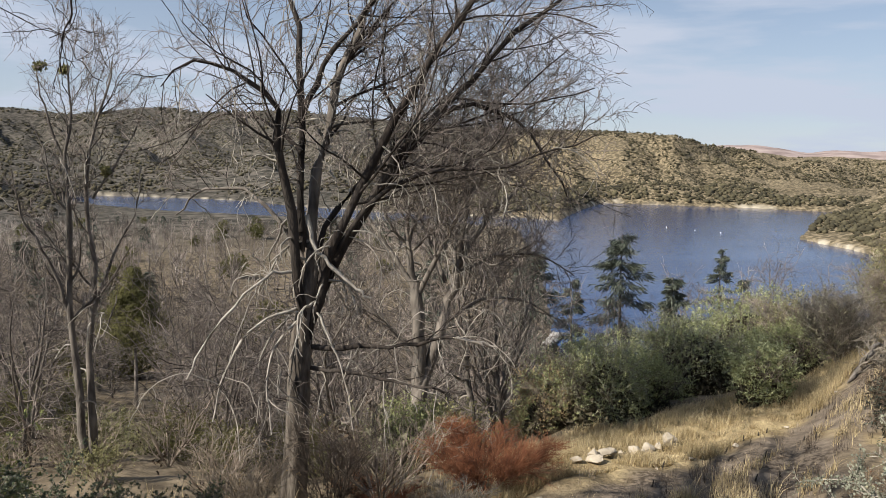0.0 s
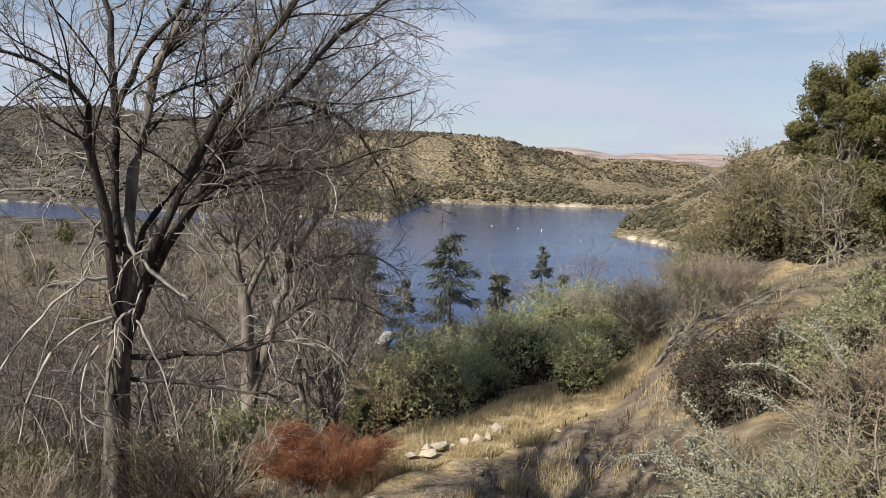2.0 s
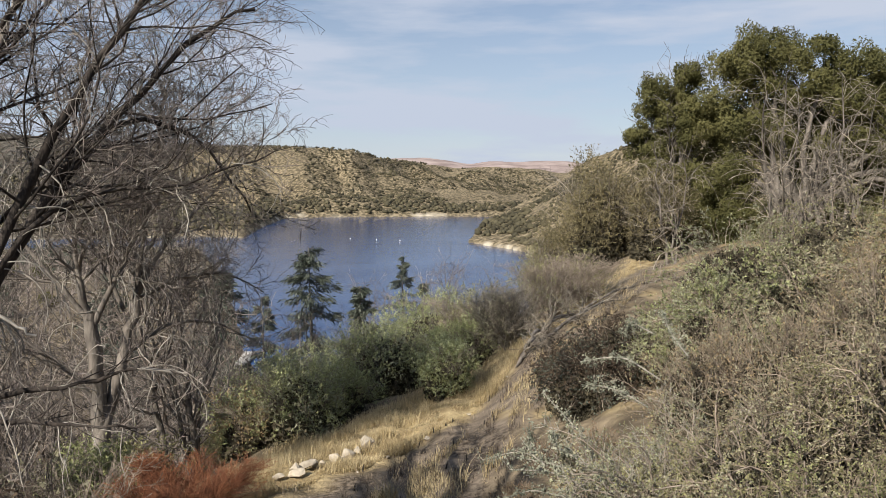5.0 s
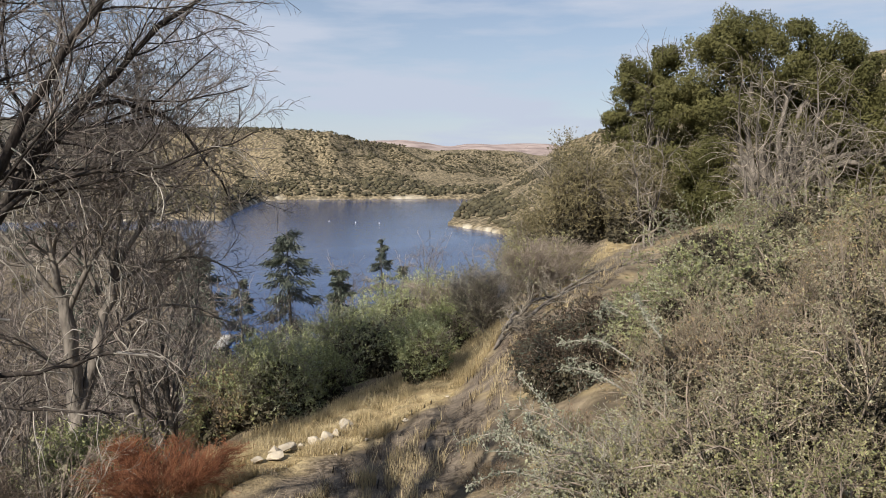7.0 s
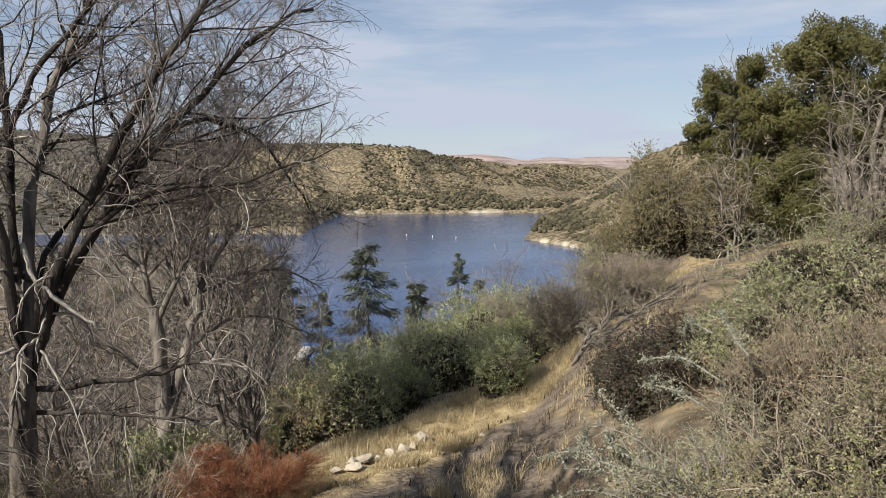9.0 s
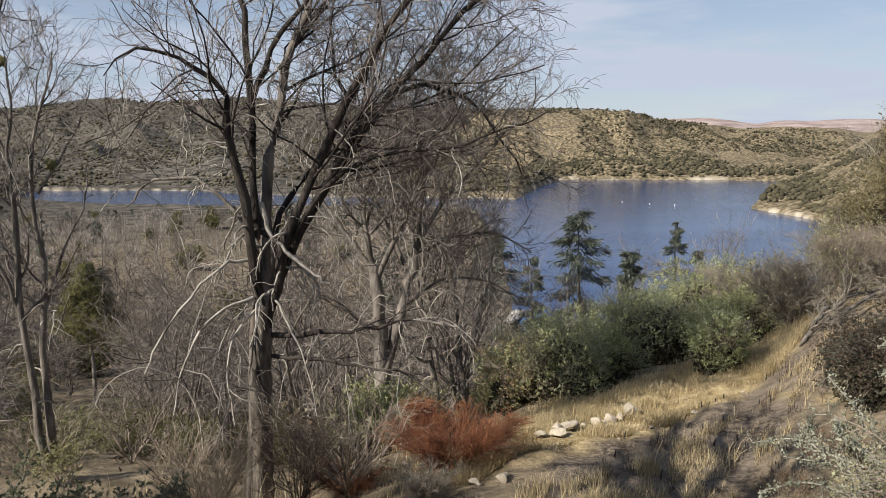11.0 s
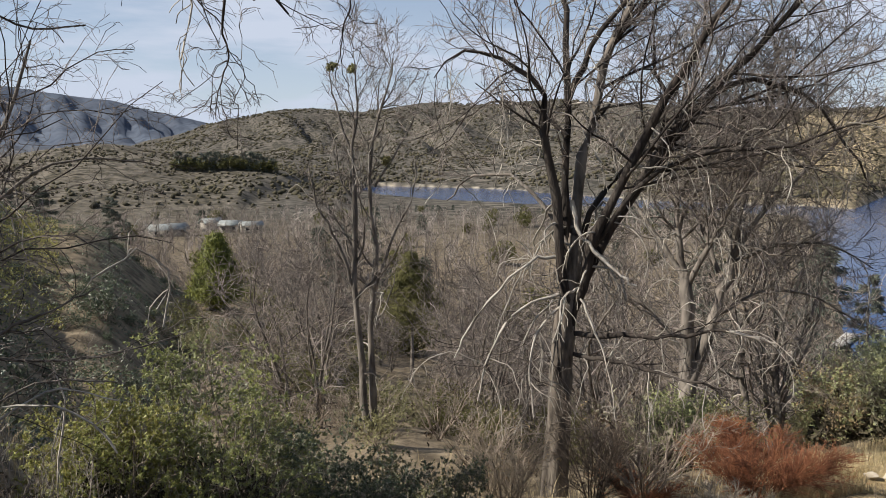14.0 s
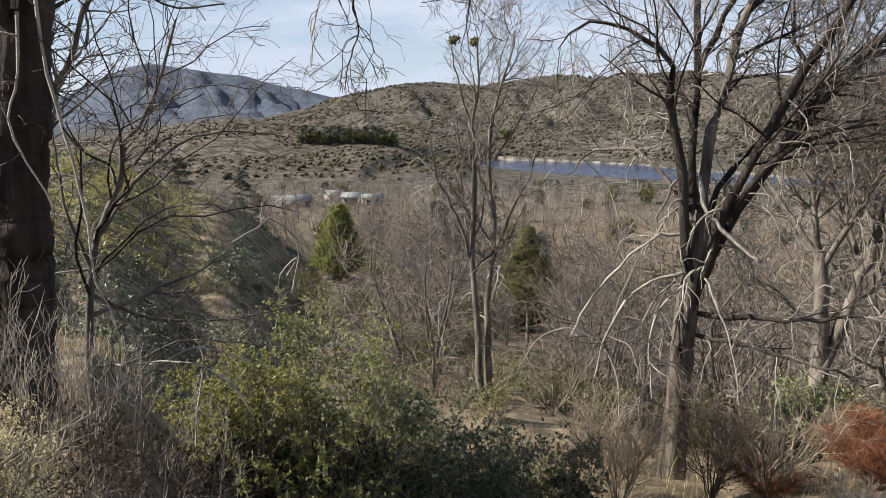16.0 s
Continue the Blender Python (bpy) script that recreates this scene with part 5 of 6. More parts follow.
shrub("olive_shrub", 3.2, 22.5, 3.0, 2.4, 8000, (0.04, 0.065), LEAF_SLOPE, TWIG_GREY, "olive shrub farther down the slope", BL, 260, seed=84, leaf2=LEAF_GREY)
shrub("olive_shrub", 8.2, 18.6, 1.9, 1.5, 7000, (0.03, 0.05), LEAF_SLOPE, TWIG_GREY, "dark olive shrub beside the rocks", BL, 200, seed=85, leaf2=LEAF_GREEN)
shrub("olive_shrub", 17.6, 22.5, 2.4, 1.6, 6000, (0.035, 0.06), LEAF_SLOPE, TWIG_BROWN, "olive shrub behind the round one", BL, 260, seed=86, leaf2=LEAF_GREEN)
shrub("dead_shrub", 6.5, 30.0, 2.6, 2.4, 300, (0.04, 0.06), LEAF_SAGE, TWIG_GREY, "grey leafless bush above the lake", BL, 400, seed=87, stem_r=0.02)
shrub("dead_shrub", 12.0, 32.0, 3.0, 2.6, 300, (0.04, 0.06), LEAF_SAGE, TWIG_GREY, "grey leafless bush above the lake", BL, 400, seed=88, stem_r=0.02)
shrub("dead_shrub", 16.0, 33.0, 3.0, 2.8, 300, (0.04, 0.06), LEAF_SAGE, TWIG_GREY, "grey leafless bush above the lake", BL, 400, seed=89, stem_r=0.02)

# under the bare trees
shrub("rust_shrub", -3.6, 11.4, 2.5, 1.0, 2200, (0.009, 0.015), LEAF_RUST, TWIG_RED, "rust-red leafless buckwheat shrub on the slope", "", 1700, d=1.8, seed=91, nl=40)
shrub("rust_shrub", -11.5, 11.6, 1.5, 0.5, 500, (0.012, 0.022), LEAF_RUST, TWIG_RED, "low rust-red shrub under the bare tree", "", 500, seed=92)
shrub("grey_bush", -5.2, 10.0, 0.9, 0.6, 0, (0.02, 0.03), LEAF_SAGE, TWIG_GREY, "small pale grey bush before the rust shrub", "", 420, seed=93)
shrub("green_bush", -9.6, 14.0, 1.8, 1.5, 6000, (0.03, 0.05), LEAF_GREEN, TWIG_GREY, "grey-green leafy bush behind the rust shrub", "", 240, seed=94)
# the deep green bushes carry part of the tree shade in their colour
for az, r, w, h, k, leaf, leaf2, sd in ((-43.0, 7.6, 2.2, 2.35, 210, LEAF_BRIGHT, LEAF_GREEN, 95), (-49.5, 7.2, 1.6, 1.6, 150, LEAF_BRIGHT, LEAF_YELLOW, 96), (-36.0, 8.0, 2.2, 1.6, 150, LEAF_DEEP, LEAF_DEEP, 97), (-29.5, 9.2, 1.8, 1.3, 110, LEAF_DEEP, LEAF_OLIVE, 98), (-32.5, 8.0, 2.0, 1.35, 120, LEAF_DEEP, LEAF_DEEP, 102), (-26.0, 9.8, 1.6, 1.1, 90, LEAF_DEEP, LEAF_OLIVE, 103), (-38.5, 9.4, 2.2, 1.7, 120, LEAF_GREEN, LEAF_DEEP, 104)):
    twiggy("green_bush", az, r, w, h, int(k * 0.8), 18, 15.0, (0.013, 0.024), leaf, leaf2, TWIG_PALE, "leafy yellow-green bush below the lookout" if leaf is LEAF_BRIGHT else "deep green leafy bush below the lookout, darkened further for shade", "", sd, 0.2, None, (0.05, 0.17), spread=3.0)
shrub("rabbitbrush", -65.2, 2.95, 0.48, 0.8, 21000, (0.0045, 0.009), FLOWER, TWIG_GREY, "yellow dry-flowered rabbitbrush at the lookout", "", 140, seed=99)

# weeds under the lookout's trees
WE = "dry weeds at the lookout"
for az, r, w, h, sd in ((-61.5, 4.9, 0.9, 1.05, 201), (-57.5, 5.2, 1.0, 0.95, 202), (-64.5, 4.8, 0.9, 1.1, 206), (-53.5, 5.9, 1.1, 0.9, 205)):
    twiggy("dry_weed", az, r, w, h, 62, 4, 0.5, (0.008, 0.014), LEAF_DRY, LEAF_DRY, TWIG_PALE, "pale upright dry weeds at the lookout", WE, sd, 0.1, None, (0.06, 0.2), 0.0045, 0.85, core=False)
for az, r, w, h, sd in ((-62.0, 3.9, 0.9, 0.5, 203), (-57.0, 4.2, 1.0, 0.5, 204), (-52.5, 4.9, 1.1, 0.5, 207)):
    twiggy("dry_weed", az, r, w, h, 60, 8, 2.5, (0.010, 0.02), LEAF_UMBER, LEAF_UMBER, TWIG_UMBER, "brown dead weeds with withered leaves", WE, sd, 0.2, None, (0.05, 0.15), 0.004, 0.3, core=False)
shrub("dry_weed", -21.5, 11.0, 1.6, 1.7, 200, (0.015, 0.03), LEAF_DRY, TWIG_TAN, "brown leafless suckers beside the big tree", WE, 260, seed=209)
shrub("dry_weed", -15.0, 11.4, 1.5, 1.8, 100, (0.015, 0.03), LEAF_DRY, TWIG_UMBER, "dark leafless suckers at the big tree's foot", WE, 300, seed=210)

# ---- evergreen oak and its dead neighbour ----
def oak(name, az, r, clumps, trunk_h, nleaf, size, label, seed):
    """clumps: (dx, dy, z, width, height) of the crown's masses in world heights."""
    ob = plan_frame(name, az, r, label, "tree")
    rng = np.random.RandomState(seed)
    z0 = ob.location.z
    top = np.array([(dx, dy, z - z0 + h * 0.4) for dx, dy, z, w, h in clumps])
    p = np.stack([resample([(0.15 * math.cos(k), 0.15 * math.sin(k), 0), (t[0] * 0.2, t[1] * 0.2, trunk_h * 0.7), (t[0] * 0.7, t[1] * 0.7, t[2] * 0.65 + 0.35 * trunk_h), tuple(t)], 9) for k, t in enumerate(top)])
    p[:, 1:-1] += rng.normal(size=(len(p), 7, 3)) * 0.12
    for k in range(len(p)):
        part("limb", tubes(p[k][None], np.linspace(0.2, 0.04, 9)[None], 7), BARK_GREY, ob)
    rad = np.linspace(0.2, 0.04, 9)[None] * np.ones((len(p), 1))
    p1, r1 = spawn(rng, p, rad, 110 if nleaf > 5000 else 8, 0.35, 1, (30, 70), (0.2, 0.45), 5, 0.2, 0.1, 0.4, 0.3, 0.012)
    p2, r2 = spawn(rng, p1, r1, 420 if nleaf > 5000 else 8, 0.3, 1, (30, 70), (0.4, 1.0), 3, 0.2, 0.1, 0.5, 0.4, 0.007, rel=False)
    part("branch_growth", joined(tubes(p1, r1, 4), tubes(p2, r2, 3)), BARK_GREY, ob, kind="stuff")
    vol = np.array([w * w * h for *_, w, h in clumps]) ** 0.67
    for (dx, dy, z, w, h), share in zip(clumps, vol / vol.sum()):
        z, w, h = z - 0.18 * h, w * 1.28, h * 1.22
        c, cw = lumps(rng, int(nleaf * share), max(16, int(9 * w)), w, w, h, 0.27, 0.55, True)
        c = c + np.array([dx, dy, z - z0])
        part("leaf_mass", leaves(rng, c, size, out=cw, spread=0.5, tri=True), LEAF_OAK, ob, kind="stuff", smooth=False)
    return ob


oak("oak_tree", 39.5, 37.0, [(-2.4, 0, 33.2, 2.6, 3.0), (-1.3, 0.3, 33.3, 2.8, 3.2), (0.6, 0.2, 32.8, 2.8, 3.1), (2.1, 0, 32.4, 2.6, 2.9), (3.3, 0.3, 32.0, 2.4, 2.8), (4.4, 0, 30.4, 2.6, 2.9), (-3.6, 0, 31.2, 2.4, 2.8),
    (-2.4, 0.2, 30.6, 3.0, 3.2), (-0.5, 1.2, 30.6, 3.4, 3.2), (1.6, 1.4, 30.2, 3.4, 3.2), (3.4, 1.0, 29.6, 3.2, 3.0), (5.4, 0.5, 29.0, 3.0, 3.2), (6.8, 0.6, 28.4, 3.2, 3.0),
    (-3.0, -0.5, 28.6, 2.8, 2.6), (-3.4, 0, 26.8, 3.0, 2.8), (-2.0, -0.3, 26.4, 2.6, 2.6), (1.0, 2.6, 27.6, 4.0, 3.4), (4.0, 2.6, 27.0, 4.2, 3.2)],
    2.6, 230000, (0.06, 0.1), "large olive evergreen oak with a rounded crown", 101)
oak("oak_tree", 32.3, 37.5, [(-0.4, 0, 33.0, 2.0, 2.2), (-1.2, 0.2, 32.0, 1.8, 2.4), (-0.2, 0, 31.2, 2.6, 2.4), (-1.6, 0, 30.4, 2.2, 2.0), (-0.2, 0.3, 29.2, 3.2, 2.4), (0.3, 0, 27.4, 3.4, 2.4), (-0.6, 0.3, 26.2, 3.0, 2.0)],
    2.4, 70000, (0.06, 0.1), "narrow evergreen oak at the trail's end", 102)


def snag(name, az, r, h, w, n, seed, label, n1=70, n2=240, stout=1.0):
    ob = plan_frame(name, az, r, label, "dead tree", "dead grey trees by the oak")
    rng = np.random.RandomState(seed)
    a = rng.uniform(-1, 1, n)
    p = np.stack([resample([(x * 0.3 * w, 0.3 * rng.normal(), 0), (x * 0.4 * w, 0.3 * rng.normal(), h * 0.4), (x * 0.55 * w + 0.1 * rng.normal(), 0.4 * rng.normal(), h * (0.75 + 0.3 * rng.random()))], 10) for x in a])
    p[:, 1:] += np.cumsum(rng.normal(size=(n, 9, 3)), 1) * 0.11
    for k in range(n):
        part("stem", tubes(p[k][None], np.linspace(0.075, 0.012, 10)[None] * rng.uniform(0.5, 1.1) * stout, 6), BARK_GREY, ob)
    rad = np.linspace(0.07, 0.02, 10)[None] * np.ones((n, 1))
    p1, r1 = spawn(rng, p, rad, n1, 0.2, 1, (30, 80), (0.2, 0.5), 6, 0.25, 0.0, 0.5, 0.3, 0.012, droop=0.4)
    p2, r2 = spawn(rng, p1, r1, n2, 0.2, 1, (25, 70), (0.3, 0.9), 4, 0.25, -0.05, 0.6, 0.4, 0.006, rel=False, droop=0.5)
    part("branch_growth", joined(tubes(p1, r1, 4), tubes(p2, r2, 3)), TWIG_GREY, ob, kind="stuff")


snag("dead_tree", 38.6, 33.0, 6.6, 1.7, 5, 111, "grey dead tree of many upright stems before the oak", 80, 300, 1.35)
snag("dead_tree", 41.4, 32.5, 5.4, 2.6, 5, 112, "grey dead tree with drooping branches before the oak", 90, 420, 1.4)
snag("dead_tree", 44.5, 33.0, 4.2, 3.6, 5, 113, "low grey dead tree with drooping branches", 60, 400)
snag("dead_tree", 31.7, 31.0, 4.6, 0.7, 3, 114, "thin grey dead tree beside the narrow oak", 50, 200)


# ---- conifers ----
def conifer(name, az, r, top, base, width, label, leaf=LEAF_DARK, whorls=20, per=6, sparse=1.0, seed=1, needle=(0.10, 0.2), group="", sag=0.35, cone=False):
    x, y, gz = on(az, r)
    ob = thing(name, (x, y, gz - 0.05), label, "tree", group)
    rng = np.random.RandomState(seed)
    h = top - gz
    b0 = (base - gz) / h
    f = np.linspace(0, 1, 8)
    part("trunk", tubes(np.stack([0.03 * h * 0.2 * np.sin(f * 5), 0 * f, f * h], 1)[None], (0.016 * h * (1 - f) + 0.015)[None], 7), BARK_GREY, ob)
    t = np.repeat(np.linspace(max(b0, 0.06), 0.985, whorls), per) + rng.normal(size=whorls * per) * (0.035 if not cone else 0.012)
    t = np.clip(t, 0.05, 0.99)
    k = len(t)
    a = rng.random(k) * 6.28
    ln = width / 2 * (1 - (t - b0) / (1 - b0)).clip(0.03, 1) ** (0.55 if not cone else 0.8) * (rng.uniform(0.6, 1.6, k) if not cone else rng.uniform(0.85, 1.05, k))
    n = 6
    s = np.linspace(0, 1, n)
    out = s[None] * ln[:, None]
    drop = (-sag * s**1.3 + sag * 0.55 * s**3)[None] * ln[:, None] * (1.2 - t[:, None] * 0.9) if not cone else (0.6 * s)[None] * ln[:, None]
    p = np.stack([np.cos(a)[:, None] * out, np.sin(a)[:, None] * out, t[:, None] * h + drop], -1)
    rad = np.linspace(0.02, 0.006, n)[None] * np.ones((k, 1)) * h / 10
    part("branch_growth", tubes(p, rad, 3), BARK_GREY, ob, kind="stuff")
    m = int(k * 70 * sparse)
    who, u = rng.randint(0, k, m), rng.random(m) ** 0.7 * (n - 1)
    i = np.minimum(u.astype(int), n - 2)
    c = p[who, i] + (p[who, i + 1] - p[who, i]) * (u - i)[:, None] - np.array([0, 0, 0.12]) * rng.random((m, 1)) * width / 3.5 + rng.normal(size=(m, 3)) * np.array([0.12, 0.12, 0.06]) * width / 3.5
    part("needle_mass", leaves(rng, c, needle if cone else (needle[0] * 1.5, needle[1] * 1.6), 0.32 if cone else 0.16, 0.5, out=None if not cone else unit(c * np.array([1, 1, 0]) + np.array([0, 0, 0.3])), along=None if cone else unit(p[who, i + 1] - p[who, i]) + np.array([0, 0, -0.55]), tri=cone), leaf, ob, kind="stuff", smooth=False)
    return ob


CO = "conifers above the lake"
conifer("conifer", 5.8, 45, 25.9, 15.0, 5.4, "drooping conifer with wispy branches above the lake", whorls=12, sparse=2.2, seed=121, group=CO, sag=0.7)
conifer("conifer", -0.6, 43, 24.9, 13.0, 5.2, "dark drooping conifer above the lake", whorls=13, sparse=2.4, seed=122, group=CO, sag=0.7)
conifer("conifer", 12.5, 58, 24.0, 14.0, 3.0, "slim half-bare conifer above the lake", whorls=15, per=5, sparse=0.8, seed=123, group=CO, sag=0.6)
conifer("conifer", 9.4, 42, 24.0, 15.0, 2.6, "slim dark conifer above the lake", whorls=16, per=5, sparse=1.3, seed=124, group=CO)
conifer("conifer", 2.4, 50, 22.4, 14.0, 2.0, "small slim conifer above the lake", whorls=14, per=5, sparse=1.1, seed=125, group=CO)
conifer("conifer", 14.0, 56, 22.2, 14.0, 1.8, "small slim conifer above the lake", whorls=12, per=5, sparse=0.9, seed=126, group=CO)
conifer("conifer", -7.5, 52, 24.0, 14.0, 3.6, "dark drooping conifer behind the bare trees", whorls=16, sparse=1.4, seed=127, group=CO, sag=0.6)
conifer("cedar", -42.6, 53, 24.0, 15.6, 6.2, "dense pointed yellow-green cedar in the valley", LEAF_CEDAR, whorls=34, per=12, sparse=1.5, seed=131, needle=(0.09, 0.17), cone=True)
conifer("evergreen_tree", -28.8, 61, 21.3, 15.5, 5.4, "rounded dark evergreen among bare trees", LEAF_OAK, whorls=22, per=12, sparse=1.6, seed=132, cone=True)
conifer("pine", -53.5, 95, 25.6, 18, 4.4, "dark pine on the far side of the spur", whorls=14, sparse=1.6, seed=133, group="valley pines")
conifer("pine", -49.3, 120, 22.6, 14, 4.0, "dark pine in the valley", whorls=14, sparse=1.3, seed=134, group="valley pines")
conifer("pine", -55.5, 100, 25.2, 17, 4.2, "dark pine on the far side of the spur", whorls=14, sparse=1.6, seed=135, group="valley pines")


# ---- saplings of bare trees by the water ----
for k, (az, r, h) in enumerate(((10.3, 44, 6.5), (13.6, 50, 7.0), (16.5, 46, 6.5), (18.6, 44, 6.0), (3.6, 40, 6.0), (15.2, 40, 5.0), (0.2, 36, 6.0))):
    x, y, gz = on(az, r)
    s = h / 6.0
    c = copy_thing(woods[1 + k % 2], Matrix())
    c["group"], c["label"] = "bare trees above the lake", "leafless greyish tree above the lake shore"
    c.matrix_basis = Matrix.Translation((x, y, gz - 0.1)) @ Matrix.Rotation(k * 1.3, 4, "Z") @ Matrix.Diagonal((s * 0.8, s * 0.8, s, 1))


# ---- brush on the slopes ----
def brush_kind(name, seed, leaf, twig, nleaf, ntwig, label, group):
    return shrub(name, 0, 25, 1.8, 1.3, int(nleaf * 2.2), (0.028, 0.05), leaf, twig, label, group, ntwig, seed=seed, nl=16)


kinds = [brush_kind("slope_brush", 141, LEAF_OLIVE, TWIG_BROWN, 950, 26, "low olive brush on the wooded slope", "slope brush"),
         brush_kind("slope_brush", 142, LEAF_SAGE, TWIG_BROWN, 60, 80, "low dry brown brush on the wooded slope", "slope brush"),
         brush_kind("slope_brush", 143, LEAF_OAK, TWIG_GREY, 1000, 24, "low green brush on the wooded slope", "slope brush"),
         brush_kind("slope_brush", 144, LEAF_UMBER, TWIG_BROWN, 50, 80, "low tan brush with dry leaves", "slope brush")]
rng = np.random.RandomState(150)
placed = 0
while placed < 120:
    az = rng.uniform(-62, 24)
    r = 9.5 + 60 * rng.random() ** 1.5
    x, y, gz = on(az, r)
    edge_r = np.interp(az, [-8, -2, 3, 6, 14, 19, 24], [9, 16, 20, 21, 24, 28, 34])
    if az > -8 and r < edge_r or gz < 1:
        continue
    if az < -46 and r > 62:
        continue
    if az < -40 and r < 20 or az < -46:
        continue
    if r < 15 and placed % 3:
        continue
    k = placed % 4 if r > 16 else (1, 3)[placed % 2]
    s = rng.uniform(0.6, 1.3) * (1 + r / 70)
    m = Matrix.Translation((x, y, gz - 0.06)) @ Matrix.Rotation(rng.uniform(0, 6.28), 4, "Z") @ Matrix.Diagonal((s, s, s * rng.uniform(0.7, 1.1), 1))
    if placed < 4:
        kinds[placed].matrix_basis = m
    else:
        copy_thing(kinds[k], Matrix()).matrix_basis = m
    placed += 1

# bushes on the spur: yellow-green, and dark ones with shade put into the leaves
spur = shrub("spur_bush", -58, 44, 2.4, 1.5, 900, (0.06, 0.11), LEAF_YELLOW, TWIG_BROWN, "yellow-green bush on the sunlit spur", "spur bushes", 24, seed=161, nl=14)
spur2 = shrub("spur_bush", -50, 36, 2.2, 1.3, 900, (0.06, 0.11), LEAF_DEEP, TWIG_BROWN, "olive bush on the spur, darkened to stand for shade", "spur bushes", 24, seed=163, nl=14)
rng = np.random.RandomState(162)
for k in range(80):
    az = rng.uniform(-66, -44)
    r = rng.uniform(24, 62)
    x, y, gz = on(az, r)
    s = rng.uniform(0.22, 0.5)
    c = copy_thing(spur if r > 40 and az < -54 and k % 3 else spur2, Matrix())
    c.matrix_basis = Matrix.Translation((x, y, gz - 0.1)) @ Matrix.Rotation(rng.uniform(0, 6.28), 4, "Z") @ Matrix.Diagonal((s, s, s * 0.9, 1))


def scrub(name, n, az, r, tall, size, leaf, seed, label):
    rng = np.random.RandomState(seed)
    az, r = rng.uniform(*az, n), rng.uniform(*r, n)
    x, y = r * np.sin(np.radians(az)), r * np.cos(np.radians(az))
    patch = fbm(x / 5 + seed, y / 5, 3) + 0.12 * rng.normal(size=n) > -0.1
    az, r, x, y = az[patch], r[patch], x[patch], y[patch]
    n = len(x)
    lump = np.clip(0.45 + 1.5 * fbm(x / 1.5 + seed, y / 1.5, 3), 0.06, 1.2) * tall
    c = np.stack([x, y, land(x, y) + lump * rng.random(n) ** 0.4], 1)
    geo = leaves(rng, c, size, out=np.tile(np.array([-0.3, -0.3, 0.8]), (n, 1)), spread=0.7, tri=True)
    tagged(new(name, mesh_np(name, *geo, False, leaf)), label, "brush", kind="stuff")


scrub("spur_scrub", 30000, (-68, -52.5), (30, 64), 0.22, (0.05, 0.11), LEAF_YELLOW, 164, "low yellow-green scrub on the sunlit spur")
# the flank's shade is painted through this darker leaf
scrub("spur_scrub", 60000, (-68, -40), (11, 70), 0.4, (0.05, 0.11), LEAF_DEEP, 165, "low olive scrub, its colour darkened for the spur's shaded flank")


# ---- chaparral on the far hills, past counting ----
def chaparral():
    rng = np.random.RandomState(171)
    iv = np.array([(1, 0, 0), (0, 1, 0), (-1, 0, 0), (0, -1, 0), (0, 0, 1), (0, 0, -1)], float)
    it = np.array([(0, 1, 4), (1, 2, 4), (2, 3, 4), (3, 0, 4), (1, 0, 5), (2, 1, 5), (3, 2, 5), (0, 3, 5)])
    n = 72000
    az = np.concatenate([rng.uniform(-14, 27, int(n * 0.38)), rng.uniform(17, 47, int(n * 0.17)), rng.uniform(-66, -12, n - int(n * 0.38) - int(n * 0.17))])
    r = 240 + 760 * rng.random(n) ** 1.1
    a = int(n * 0.38)
    b = a + int(n * 0.17)
    r[:a] = 372 + 480 * rng.random(a) ** 1.15
    r[a:b] = 215 + 230 * rng.random(b - a)
    r[b:] = 330 + 920 * rng.random(n - b) ** 0.85
    x, y = r * np.sin(np.radians(az)), r * np.cos(np.radians(az))
    z = land(x, y)
    dens = fbm(x / 45, y / 45, 3) + 0.25 * vnoise(x / 9, y / 9)
    keep = (z > 2.2) & (dens > -0.06 - 0.14 * rng.random(n)) 
    x, y, z, r = x[keep], y[keep], z[keep], r[keep]
    k = len(x)
    s = (0.42 + 0.75 * rng.random(k) ** 2) * (0.7 + r / 900)
    s *= np.where(np.degrees(np.arctan2(x, y)) < -12, 1.05, 1.0)
    low = smooth(14, 4, z)
    s *= 1 + 0.8 * low * rng.random(k)
    v = iv[None] * (1 + 0.28 * rng.normal(size=(k, 6, 1))) * np.stack([s, s, s * 0.75], 1)[:, None]
    v += np.stack([x, y, z + s * 0.35], 1)[:, None]
    t = it[None] + (np.arange(k) * 6)[:, None, None]
    me = mesh_np("chaparral", v.reshape(-1, 3), None, t.reshape(-1, 3), False, CHAP)
    tagged(new("chaparral", me), "dark olive chaparral dotting the tan hills", "brush", kind="stuff")


chaparral()


# ---- dry grass ----
def trail_edge(az):
    return np.interp(az, [-10, 0, 3.3, 9.6, 13.6, 17.1, 19.5, 22.1, 26, 30, 40], [9.0, 11.0, 11.6, 12.6, 13.9, 15.0, 16.6, 19, 24, 31, 60])


